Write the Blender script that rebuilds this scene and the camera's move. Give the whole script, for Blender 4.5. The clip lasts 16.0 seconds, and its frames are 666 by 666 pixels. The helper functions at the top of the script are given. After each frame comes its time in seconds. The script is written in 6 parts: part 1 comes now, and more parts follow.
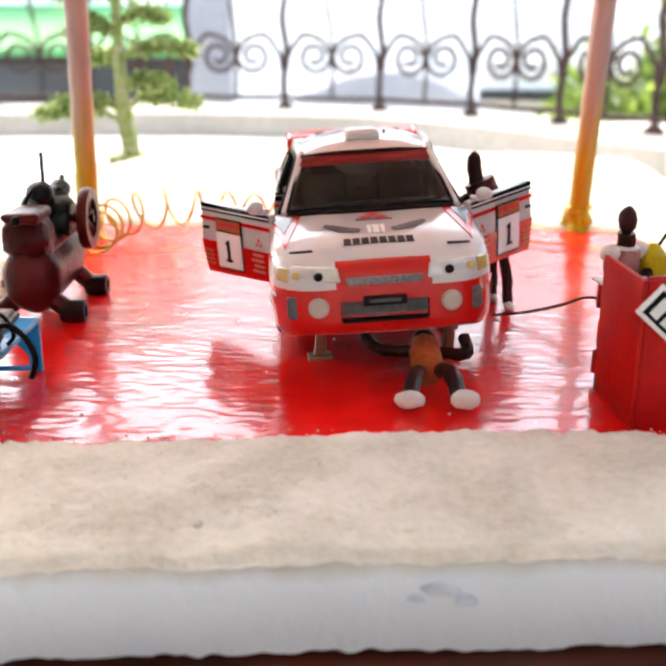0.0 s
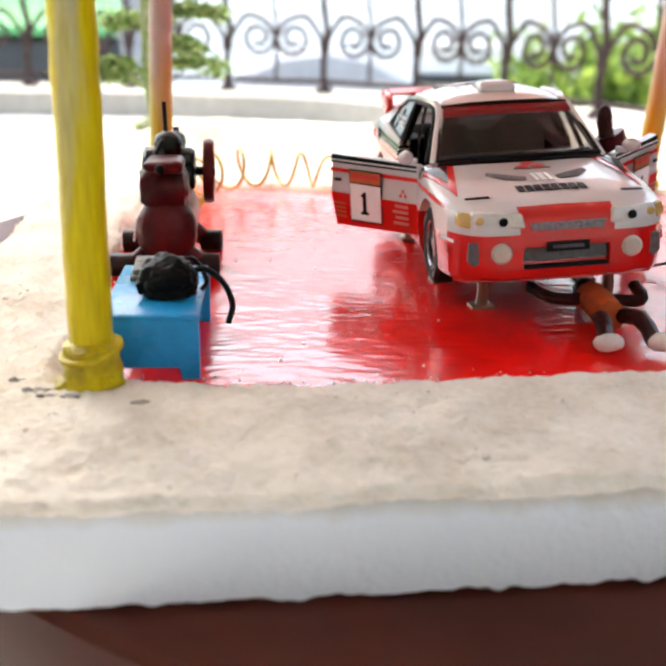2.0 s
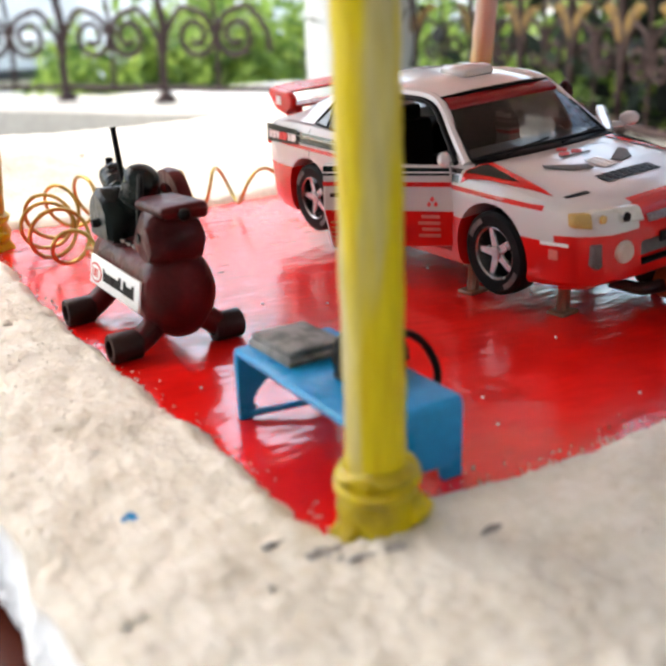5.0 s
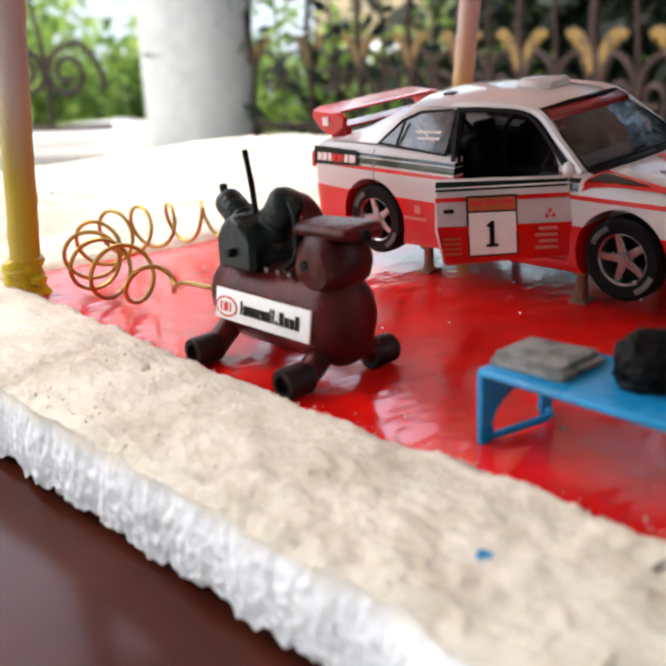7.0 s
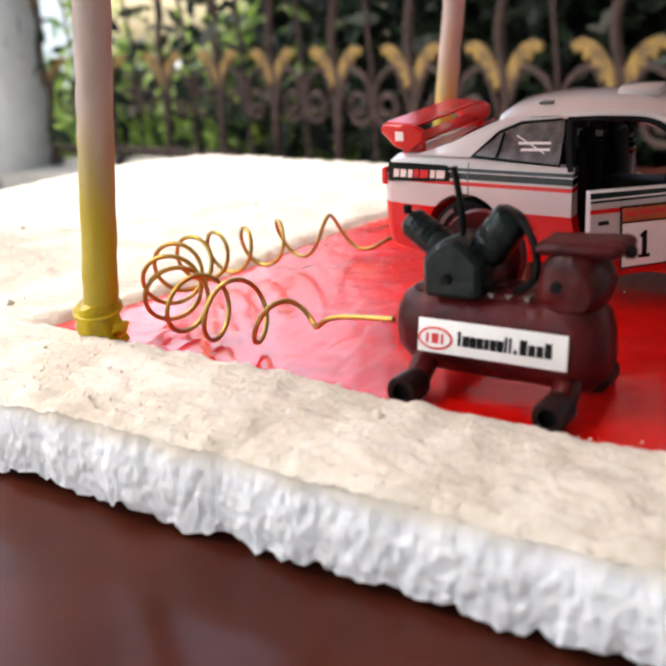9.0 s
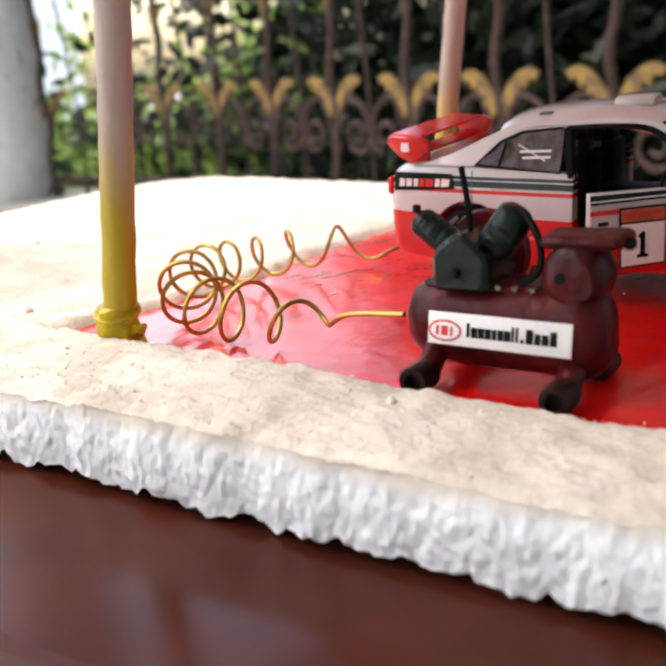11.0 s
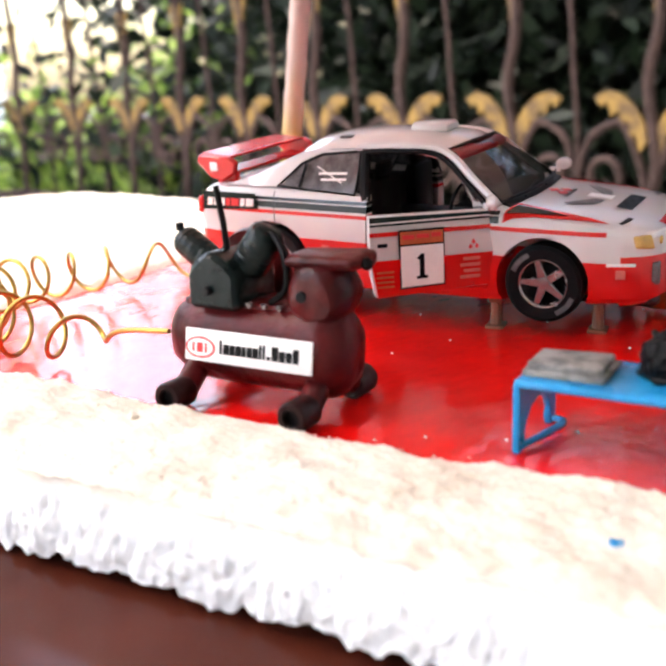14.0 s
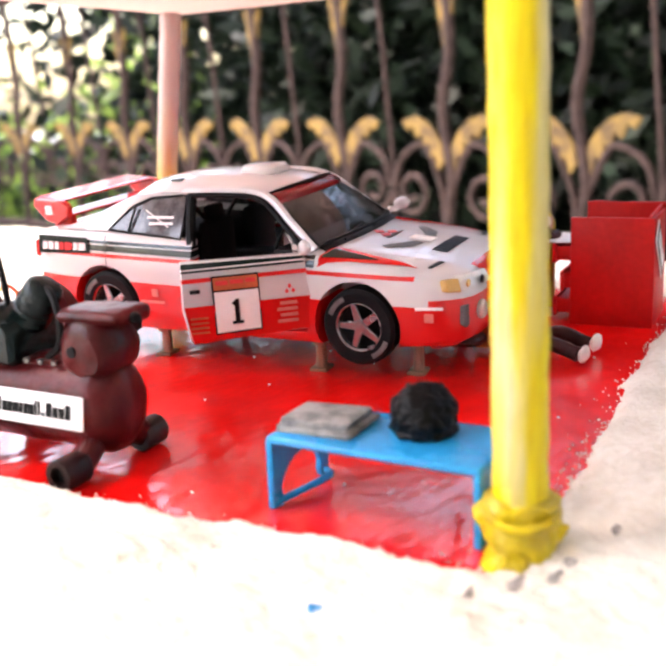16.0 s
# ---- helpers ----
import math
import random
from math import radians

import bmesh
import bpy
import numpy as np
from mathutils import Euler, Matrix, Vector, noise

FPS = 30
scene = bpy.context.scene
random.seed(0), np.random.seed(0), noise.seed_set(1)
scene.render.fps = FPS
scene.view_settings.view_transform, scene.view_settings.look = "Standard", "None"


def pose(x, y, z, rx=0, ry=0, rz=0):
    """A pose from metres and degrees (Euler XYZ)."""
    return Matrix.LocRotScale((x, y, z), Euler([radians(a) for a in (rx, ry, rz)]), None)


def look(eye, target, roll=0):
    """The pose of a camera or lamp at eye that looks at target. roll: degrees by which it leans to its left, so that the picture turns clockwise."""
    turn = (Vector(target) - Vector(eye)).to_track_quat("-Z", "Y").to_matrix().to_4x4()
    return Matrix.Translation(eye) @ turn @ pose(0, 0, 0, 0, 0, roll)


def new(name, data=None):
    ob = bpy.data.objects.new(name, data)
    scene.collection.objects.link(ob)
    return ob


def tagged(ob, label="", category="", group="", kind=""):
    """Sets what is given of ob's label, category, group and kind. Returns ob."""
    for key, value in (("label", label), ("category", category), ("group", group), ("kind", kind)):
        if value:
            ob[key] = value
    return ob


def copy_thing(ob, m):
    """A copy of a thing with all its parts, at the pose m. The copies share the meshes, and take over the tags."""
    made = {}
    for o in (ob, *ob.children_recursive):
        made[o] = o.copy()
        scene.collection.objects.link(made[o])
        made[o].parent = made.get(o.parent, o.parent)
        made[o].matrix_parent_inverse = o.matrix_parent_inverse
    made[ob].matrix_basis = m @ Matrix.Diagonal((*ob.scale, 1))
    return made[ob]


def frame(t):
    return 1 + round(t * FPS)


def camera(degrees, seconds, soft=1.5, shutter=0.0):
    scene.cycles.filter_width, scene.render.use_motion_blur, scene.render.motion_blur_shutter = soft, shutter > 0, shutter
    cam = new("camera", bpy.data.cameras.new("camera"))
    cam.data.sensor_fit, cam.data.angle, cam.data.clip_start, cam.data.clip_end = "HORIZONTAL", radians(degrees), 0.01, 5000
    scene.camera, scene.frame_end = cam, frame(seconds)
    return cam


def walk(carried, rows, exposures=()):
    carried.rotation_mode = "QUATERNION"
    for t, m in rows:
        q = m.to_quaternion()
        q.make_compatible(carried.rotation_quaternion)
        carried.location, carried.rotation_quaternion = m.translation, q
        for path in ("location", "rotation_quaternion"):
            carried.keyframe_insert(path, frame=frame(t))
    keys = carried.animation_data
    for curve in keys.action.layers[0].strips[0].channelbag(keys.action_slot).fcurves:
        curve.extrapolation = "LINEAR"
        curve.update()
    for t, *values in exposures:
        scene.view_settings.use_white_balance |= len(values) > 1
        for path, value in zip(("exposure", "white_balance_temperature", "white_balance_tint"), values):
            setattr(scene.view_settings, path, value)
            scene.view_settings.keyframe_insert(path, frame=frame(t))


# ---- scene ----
cam = camera(38.0, 16.0, soft=2.9)
PATH = [
    (0, (0.01671, -0.00883, 0.11329), (0.01229, 0.07042, 0.08792), 0.2),
    (0.5, (0.01038, -0.01246, 0.10867), (0.00637, 0.06667, 0.08275), 0.5),
    (1, (-0.01121, -0.01462, 0.11046), (-0.01487, 0.06463, 0.08492), 0.8),
    (1.5, (-0.04358, -0.01896, 0.10337), (-0.04533, 0.06017, 0.07721), 1.3),
    (2, (-0.06483, -0.01083, 0.09925), (-0.06321, 0.06813, 0.07275), 1.2),
    (2.5, (-0.09346, 0.00154, 0.09004), (-0.08337, 0.07979, 0.06321), 2.1),
    (3, (-0.11996, 0.01337, 0.09267), (-0.10521, 0.09100, 0.06617), 1.7),
    (5.5, (-0.22437, 0.10725, 0.09950), (-0.18400, 0.17492, 0.07229), -2.1),
    (6, (-0.24375, 0.12204, 0.10017), (-0.20037, 0.18837, 0.07450), -2),
    (6.5, (-0.26429, 0.13183, 0.10346), (-0.21933, 0.19708, 0.07762), -2.1),
    (7, (-0.27971, 0.15008, 0.09688), (-0.23133, 0.21288, 0.07117), -3),
    (7.5, (-0.30562, 0.18192, 0.09475), (-0.25175, 0.24033, 0.06971), -3),
    (8, (-0.32387, 0.20683, 0.10592), (-0.26421, 0.25992, 0.08204), -2.4),
    (8.5, (-0.33475, 0.23125, 0.10471), (-0.27358, 0.28146, 0.07863), -2.7),
    (9, (-0.34537, 0.25142, 0.09958), (-0.28392, 0.30171, 0.07437), -3.5),
    (11.5, (-0.35996, 0.24121, 0.09350), (-0.29721, 0.29133, 0.07125), -3.6),
    (12, (-0.35908, 0.22862, 0.09550), (-0.29475, 0.27687, 0.07371), -2.7),
    (12.5, (-0.35213, 0.22108, 0.09292), (-0.28717, 0.26850, 0.07108), -2.5),
    (13, (-0.33783, 0.20879, 0.08975), (-0.27188, 0.25504, 0.06838), -1.9),
    (13.5, (-0.33646, 0.20896, 0.08896), (-0.27042, 0.25504, 0.06758), -2.1),
    (14, (-0.33379, 0.20500, 0.09104), (-0.26746, 0.25067, 0.06967), -2),
    (14.5, (-0.32479, 0.19858, 0.08250), (-0.25812, 0.24342, 0.06038), -1.8),
    (15, (-0.32238, 0.18371, 0.09229), (-0.25500, 0.22812, 0.07158), -1.7),
    (15.5, (-0.31504, 0.17396, 0.09192), (-0.24729, 0.21779, 0.07096), -1.5),
    (16, (-0.30283, 0.16242, 0.09783), (-0.23463, 0.20592, 0.07792), -2.4),
]
cam.data.dof.use_dof, cam.data.dof.focus_distance, cam.data.dof.aperture_fstop = True, 0.33, 17.0
EXPOSURES = [(0, 2.86, 7600, 14), (2.5, 2.68, 7250, 10), (6, 2.24, 7000, 10), (9, 2.06, 7150, 12), (11.5, 2.06, 7150, 13), (12.5, 2.36, 7100, 13), (14, 2.78, 7100, 16), (16, 3.18, 7150, 19)]
walk(cam, [(t, look(eye, target, roll)) for t, eye, target, roll in PATH], EXPOSURES)

# One unit of the plan is a metre of the 1:24 diorama; K turns it into true metres.
K = 1 / 24

# ---- light ----
world = bpy.data.worlds.new("sky")
scene.world = world
world.use_nodes = True
wn = world.node_tree
sky = wn.nodes.new("ShaderNodeTexSky")
sky.sky_type = "NISHITA"
sky.sun_disc = False
sky.sun_elevation = radians(62)
sky.sun_rotation = radians(335)
sky.air_density, sky.dust_density = 1.4, 3.0
wn.links.new(sky.outputs[0], wn.nodes["Background"].inputs[0])
wn.nodes["Background"].inputs[1].default_value = 0.15
sun_data = bpy.data.lights.new("sun", "SUN")
sun_data.energy, sun_data.angle, sun_data.color = 0.6, radians(14), (1, 0.97, 0.93)
sun = new("sun", sun_data)
sun.matrix_world = look((0.47, 1.0, 2.1), (0, 0, 0))


# ---- materials ----
def material(name, colour, rough=0.5, metal=0.0, vary=0.12, scale=120.0, bump=0.0, bump_scale=400.0, coat=0.0,
             fine=0.06, tone=None, stain=0.5, transmission=0.0, spread=0.0, bump_dist=0.001, stretch=1.0, spec=0.5):
    """Principled paint or stuff with variation at two scales; tone is the second colour of its stains."""
    m = bpy.data.materials.new(name)
    m.use_nodes = True
    nt, b = m.node_tree, m.node_tree.nodes["Principled BSDF"]
    co = nt.nodes.new("ShaderNodeTexCoord")
    big, small = nt.nodes.new("ShaderNodeTexNoise"), nt.nodes.new("ShaderNodeTexNoise")
    grip = nt.nodes.new("ShaderNodeMapping")
    grip.inputs["Scale"].default_value = (1, 1, stretch)
    nt.links.new(co.outputs["Object"], grip.inputs["Vector"])
    for n, s in ((big, scale), (small, scale * 9)):
        n.inputs["Scale"].default_value, n.inputs["Detail"].default_value = s, 5
        nt.links.new(grip.outputs[0], n.inputs["Vector"])
    ramp = nt.nodes.new("ShaderNodeValToRGB")
    ramp.color_ramp.elements[0].position, ramp.color_ramp.elements[1].position = 0.35, 0.35 + 0.5 * max(stain, 0.1)
    dark = tone or tuple(c * (1 - vary) for c in colour)
    light = tuple(min(1, c * (1 + vary * 0.4)) for c in colour)
    ramp.color_ramp.elements[0].color, ramp.color_ramp.elements[1].color = (*dark, 1), (*light, 1)
    nt.links.new(big.outputs["Fac"], ramp.inputs["Fac"])
    mix = nt.nodes.new("ShaderNodeMix")
    mix.data_type, mix.blend_type = "RGBA", "OVERLAY"
    mix.inputs["Factor"].default_value = fine * 4
    nt.links.new(ramp.outputs["Color"], mix.inputs[6])
    nt.links.new(small.outputs["Fac"], mix.inputs[7])
    last = mix.outputs[2]
    if spread:
        info, hsv = nt.nodes.new("ShaderNodeObjectInfo"), nt.nodes.new("ShaderNodeHueSaturation")
        span = nt.nodes.new("ShaderNodeMapRange")
        span.inputs["To Min"].default_value, span.inputs["To Max"].default_value = 1 - spread, 1 + spread
        nt.links.new(info.outputs["Random"], span.inputs["Value"])
        nt.links.new(span.outputs[0], hsv.inputs["Value"])
        nt.links.new(last, hsv.inputs["Color"])
        last = hsv.outputs["Color"]
    nt.links.new(last, b.inputs["Base Color"])
    rr = nt.nodes.new("ShaderNodeMapRange")
    rr.inputs["To Min"].default_value, rr.inputs["To Max"].default_value = max(0.02, rough * 0.8), min(1, rough * 1.2)
    nt.links.new(big.outputs["Fac"], rr.inputs["Value"])
    nt.links.new(rr.outputs[0], b.inputs["Roughness"])
    b.inputs["Metallic"].default_value = metal
    b.inputs["Specular IOR Level"].default_value = spec
    b.inputs["Coat Weight"].default_value = coat
    b.inputs["Coat Roughness"].default_value = 0.06
    b.inputs["Transmission Weight"].default_value = transmission
    if bump:
        bn, bt = nt.nodes.new("ShaderNodeBump"), nt.nodes.new("ShaderNodeTexNoise")
        bt.inputs["Scale"].default_value, bt.inputs["Detail"].default_value = bump_scale, 4
        nt.links.new(co.outputs["Object"], bt.inputs["Vector"])
        nt.links.new(bt.outputs["Fac"], bn.inputs["Height"])
        bn.inputs["Strength"].default_value, bn.inputs["Distance"].default_value = min(1, bump), bump_dist
        nt.links.new(bn.outputs[0], b.inputs["Normal"])
    return m


def leaf_material(name, a, b_, rough=0.55, through_light=0.35, spec=0.4):
    """Leaves whose green varies from leaf to leaf."""
    m = bpy.data.materials.new(name)
    m.use_nodes = True
    nt, b = m.node_tree, m.node_tree.nodes["Principled BSDF"]
    g, r = nt.nodes.new("ShaderNodeNewGeometry"), nt.nodes.new("ShaderNodeValToRGB")
    r.color_ramp.elements[0].color, r.color_ramp.elements[1].color = (*a, 1), (*b_, 1)
    nt.links.new(g.outputs["Random Per Island"], r.inputs["Fac"])
    nt.links.new(r.outputs["Color"], b.inputs["Base Color"])
    b.inputs["Roughness"].default_value = rough
    tr, mx = nt.nodes.new("ShaderNodeBsdfTranslucent"), nt.nodes.new("ShaderNodeMixShader")
    nt.links.new(r.outputs["Color"], tr.inputs["Color"])
    mx.inputs[0].default_value = through_light
    b.inputs["Specular IOR Level"].default_value = spec
    out = nt.nodes["Material Output"]
    nt.links.new(b.outputs[0], mx.inputs[1])
    nt.links.new(tr.outputs[0], mx.inputs[2])
    nt.links.new(mx.outputs[0], out.inputs["Surface"])
    return m


RED_FLOOR = material("red_enamel", (0.80, 0.008, 0.006), 0.21, vary=0.2, scale=30, coat=0.45, fine=0.02)
SAND = material("sand_plaster", (0.70, 0.65, 0.57), 0.9, vary=0.15, scale=38, bump=0.8, bump_scale=620, bump_dist=0.0010, fine=0.08, tone=(0.61, 0.555, 0.47), spec=0.1, stain=0.5)
FOAM = material("polystyrene", (0.86, 0.88, 0.90), 0.6, vary=0.05, scale=60, bump=0.5, bump_scale=500, bump_dist=0.0006, fine=0.05)
YELLOW = material("yellow_paint", (0.56, 0.42, 0.003), 0.35, vary=0.3, scale=90, bump=0.6, bump_scale=420, tone=(0.36, 0.26, 0.01), coat=0.08, spec=0.3)
STREAKED = material("flaking_yellow_paint", (0.56, 0.43, 0.004), 0.4, vary=0.3, scale=90, stretch=0.10, bump=0.5, bump_scale=420, tone=(0.48, 0.43, 0.24), stain=0.26, spec=0.25, coat=0.05, fine=0.1)
BLUE = material("blue_plastic", (0.003, 0.25, 0.55), 0.28, vary=0.12, scale=60, coat=0.1, spec=0.25)
MAROON = material("maroon_clay", (0.072, 0.005, 0.006), 0.30, vary=0.5, scale=70, bump=0.6, bump_scale=230, spec=0.16, tone=(0.03, 0.003, 0.004))
BLACK_CLAY = material("black_clay", (0.0035, 0.0035, 0.004), 0.42, vary=0.3, scale=90, bump=0.5, bump_scale=300, spec=0.09)
DARK_GREEN = material("black_green_clay", (0.004, 0.010, 0.010), 0.26, vary=0.3, scale=90, bump=0.5, bump_scale=280, spec=0.2)
GREY_CLOTH = material("grey_cloth", (0.24, 0.23, 0.22), 0.85, vary=0.4, scale=220, bump=0.8, bump_scale=900, tone=(0.1, 0.1, 0.1))
BRASS = material("brass_wire", (0.42, 0.28, 0.06), 0.3, metal=0.9, vary=0.2, scale=100)
TABLE = material("brown_varnish", (0.066, 0.015, 0.009), 0.16, vary=0.25, scale=14, coat=0.0, spec=0.11, fine=0.03, bump=0.10, bump_scale=34)
BOX_RED = material("red_card", (0.52, 0.008, 0.007), 0.45, vary=0.2, scale=40, spec=0.2, bump=0.12, bump_scale=300)
PAPER = material("white_paper", (0.82, 0.82, 0.82), 0.5, vary=0.04, scale=80)
INK = material("black_ink", (0.006, 0.006, 0.007), 0.5, vary=0.1, spec=0.1)
RED_INK = material("red_ink", (0.62, 0.02, 0.025), 0.45, vary=0.1)
CREAM_WALL = material("cream_render", (0.34, 0.325, 0.28), 0.75, vary=0.08, scale=3, bump=0.2, bump_scale=60)
COLUMN = material("pale_column_paint", (0.52, 0.53, 0.49), 0.7, vary=0.08, scale=2.5, bump=0.15, bump_scale=50)
HOUSE_WALL = material("dull_house_paint", (0.80, 0.79, 0.77), 0.85, vary=0.1, scale=1.5)
WHITE_WALL = material("white_wall_paint", (0.80, 0.80, 0.78), 0.8, vary=0.06, scale=1.5)
TILE = material("pale_floor_tile", (0.62, 0.60, 0.56), 0.35, vary=0.06, scale=4)
IRON = material("brown_iron", (0.058, 0.037, 0.033), 0.6, vary=0.35, scale=40, spec=0.12, bump=0.2, bump_scale=200)
GILT = material("gilt_leaf_paint", (0.20, 0.125, 0.035), 0.6, spec=0.2, vary=0.5, scale=22, tone=(0.07, 0.045, 0.03))
FOLIAGE = leaf_material("garden_leaves", (0.05, 0.12, 0.025), (0.36, 0.50, 0.10), 0.55, 0.5)
# near-black greens: the hedge's shade is put into its leaf colour
SHADED_FOLIAGE = leaf_material("shaded_hedge_leaves", (0.0012, 0.004, 0.0025), (0.015, 0.027, 0.014), 0.45, 0.10, 0.14)
MOSS = leaf_material("model_tree_flock", (0.07, 0.17, 0.03), (0.42, 0.52, 0.22), 0.8)
BARK = material("green_painted_wire", (0.20, 0.32, 0.08), 0.8, vary=0.4, scale=150, bump=0.6, bump_scale=500, tone=(0.46, 0.48, 0.34))
WOOD_BARK = material("garden_bark", (0.10, 0.07, 0.05), 0.85, vary=0.3, scale=12, bump=0.5, bump_scale=60)
SKIN = material("brown_figure_clay", (0.034, 0.008, 0.007), 0.4, vary=0.3, spec=0.15, scale=110, bump=0.3, bump_scale=400)
RUBBER = material("tyre_rubber", (0.006, 0.006, 0.007), 0.6, spec=0.1, vary=0.2, scale=200)
CHROME = material("silver_rim", (0.30, 0.28, 0.285), 0.26, metal=0.75, vary=0.15, scale=150)
CABIN = material("black_cabin", (0.005, 0.005, 0.006), 0.5, spec=0.1, vary=0.2, scale=90)
GREY_TRIM = material("grey_mesh_trim", (0.11, 0.11, 0.11), 0.6, vary=0.3, scale=500, bump=0.6, bump_scale=1500)
LAMP = material("fog_lamp_cover", (0.50, 0.45, 0.39), 0.35, vary=0.1, scale=150, coat=0.3)
AMBER = material("amber_lens", (0.55, 0.36, 0.10), 0.15, vary=0.1, scale=150, coat=0.5)
LENS = material("headlamp_lens", (0.62, 0.60, 0.55), 0.12, vary=0.15, scale=200, coat=0.7)
WHITE_PAINT = material("white_car_paint", (0.61, 0.59, 0.59), 0.22, vary=0.05, scale=60, coat=0.6, fine=0.01)
RED_PAINT = material("red_car_paint", (0.62, 0.009, 0.008), 0.22, vary=0.1, scale=60, coat=0.2, fine=0.01, spec=0.3)
GREEN_STRIPE = material("dark_green_decal", (0.003, 0.012, 0.011), 0.2, vary=0.1, scale=60, coat=0.1, fine=0.01, spec=0.15)
SUN_STRIP = material("red_glass_strip", (0.20, 0.005, 0.007), 0.2, vary=0.1, spec=0.3)
ROLLER = material("brown_black_clay", (0.018, 0.005, 0.005), 0.4, vary=0.3, scale=90, bump=0.4, bump_scale=300, spec=0.2)
PALE_RED = material("faded_red_print", (0.62, 0.16, 0.13), 0.4, vary=0.2)
ORANGE = material("orange_paint", (0.46, 0.09, 0.02), 0.5, vary=0.2, scale=100)
JACK = material("amber_plastic_jack", (0.24, 0.09, 0.05), 0.35, vary=0.2, scale=100, coat=0.2)
SHOE = material("pale_shoe_paint", (0.70, 0.64, 0.60), 0.5, vary=0.15, scale=120)
# grey of the far vehicle and pillar, lightened to include haze
HAZY_GREY = material("haze_lightened_grey", (0.26, 0.28, 0.31), 0.35, vary=0.1, scale=2, coat=0.4)
GREEN_AWNING = material("green_awning", (0.06, 0.30, 0.10), 0.6, vary=0.2, scale=3)
DARK_GLASS = material("shop_dark", (0.03, 0.035, 0.04), 0.3, vary=0.2, scale=2)
SMOKED = material("smoked_grey_window", (0.085, 0.085, 0.09), 0.12, vary=0.5, scale=260, coat=0.6, fine=0.1, tone=(0.03, 0.03, 0.034))
WINDOW = bpy.data.materials.new("tinted_glass")
WINDOW.use_nodes = True
_b = WINDOW.node_tree.nodes["Principled BSDF"]
_b.inputs["Base Color"].default_value, _b.inputs["Roughness"].default_value = (0.22, 0.22, 0.22, 1), 0.03
_b.inputs["Transmission Weight"].default_value, _b.inputs["IOR"].default_value = 1.0, 1.3


def graded(name, low, high, z0, z1, ragged, rough=0.5, scale=160, stretch=0.2, bump=0.4, spec=0.5):
    """Two coats of paint that meet raggedly between the heights z0 and z1 of the plan."""
    m = bpy.data.materials.new(name)
    m.use_nodes = True
    nt, b = m.node_tree, m.node_tree.nodes["Principled BSDF"]
    co, sep = nt.nodes.new("ShaderNodeTexCoord"), nt.nodes.new("ShaderNodeSeparateXYZ")
    grip, no = nt.nodes.new("ShaderNodeMapping"), nt.nodes.new("ShaderNodeTexNoise")
    grip.inputs["Scale"].default_value = (1, 1, stretch)
    no.inputs["Scale"].default_value, no.inputs["Detail"].default_value = scale, 5
    nt.links.new(co.outputs["Object"], sep.inputs[0])
    nt.links.new(co.outputs["Object"], grip.inputs["Vector"])
    nt.links.new(grip.outputs[0], no.inputs["Vector"])
    rise = nt.nodes.new("ShaderNodeMapRange")
    rise.inputs["From Min"].default_value, rise.inputs["From Max"].default_value = z0 * K, z1 * K
    rise.clamp = False
    nt.links.new(sep.outputs["Z"], rise.inputs["Value"])
    jit = nt.nodes.new("ShaderNodeMath")
    jit.operation = "MULTIPLY_ADD"
    nt.links.new(no.outputs["Fac"], jit.inputs[0])
    jit.inputs[1].default_value = ragged
    nt.links.new(rise.outputs[0], jit.inputs[2])
    ramp = nt.nodes.new("ShaderNodeValToRGB")
    off = ragged * 0.5
    ramp.color_ramp.elements[0].position, ramp.color_ramp.elements[1].position = min(0.9, off), min(1.0, off + 0.6)
    ramp.color_ramp.elements[0].color, ramp.color_ramp.elements[1].color = (*low, 1), (*high, 1)
    nt.links.new(jit.outputs[0], ramp.inputs["Fac"])
    nt.links.new(ramp.outputs["Color"], b.inputs["Base Color"])
    b.inputs["Roughness"].default_value, b.inputs["Specular IOR Level"].default_value = rough, spec
    bn = nt.nodes.new("ShaderNodeBump")
    bn.inputs["Strength"].default_value, bn.inputs["Distance"].default_value = bump, 0.0006
    fine = nt.nodes.new("ShaderNodeTexNoise")
    fine.inputs["Scale"].default_value = 520
    nt.links.new(co.outputs["Object"], fine.inputs["Vector"])
    nt.links.new(fine.outputs["Fac"], bn.inputs["Height"])
    nt.links.new(bn.outputs[0], b.inputs["Normal"])
    return m


DUSTY_FOAM = graded("sand_dusted_polystyrene", (0.86, 0.89, 0.93), (0.71, 0.66, 0.58), -0.06, 0.12, 0.8, 0.8, 90, 0.6, 0.35, 0.08)


# ---- mesh helpers ----
def finish(bm, mat, smooth=True, angle=35):
    me = bpy.data.meshes.new("mesh")
    bmesh.ops.recalc_face_normals(bm, faces=bm.faces)
    bm.transform(Matrix.Scale(K, 4))
    if smooth:
        for f in bm.faces:
            f.smooth = True
        for e in bm.edges:
            if len(e.link_faces) == 2 and e.calc_face_angle(0) > radians(angle):
                e.smooth = False
    bm.to_mesh(me)
    bm.free()
    for one in (mat if isinstance(mat, (list, tuple)) else [mat]):
        me.materials.append(one)
    return me


def part(name, bm, mat, parent, label="", smooth=True, angle=35):
    ob = new(name, finish(bm, mat, smooth, angle))
    ob.parent = parent
    return tagged(ob, label)


def single(name, bm, mat, label, category, group="", kind="", at=None, smooth=True, angle=35):
    ob = new(name, finish(bm, mat, smooth, angle))
    if at is not None:
        ob.matrix_basis = at
    return tagged(ob, label, category, group, kind)


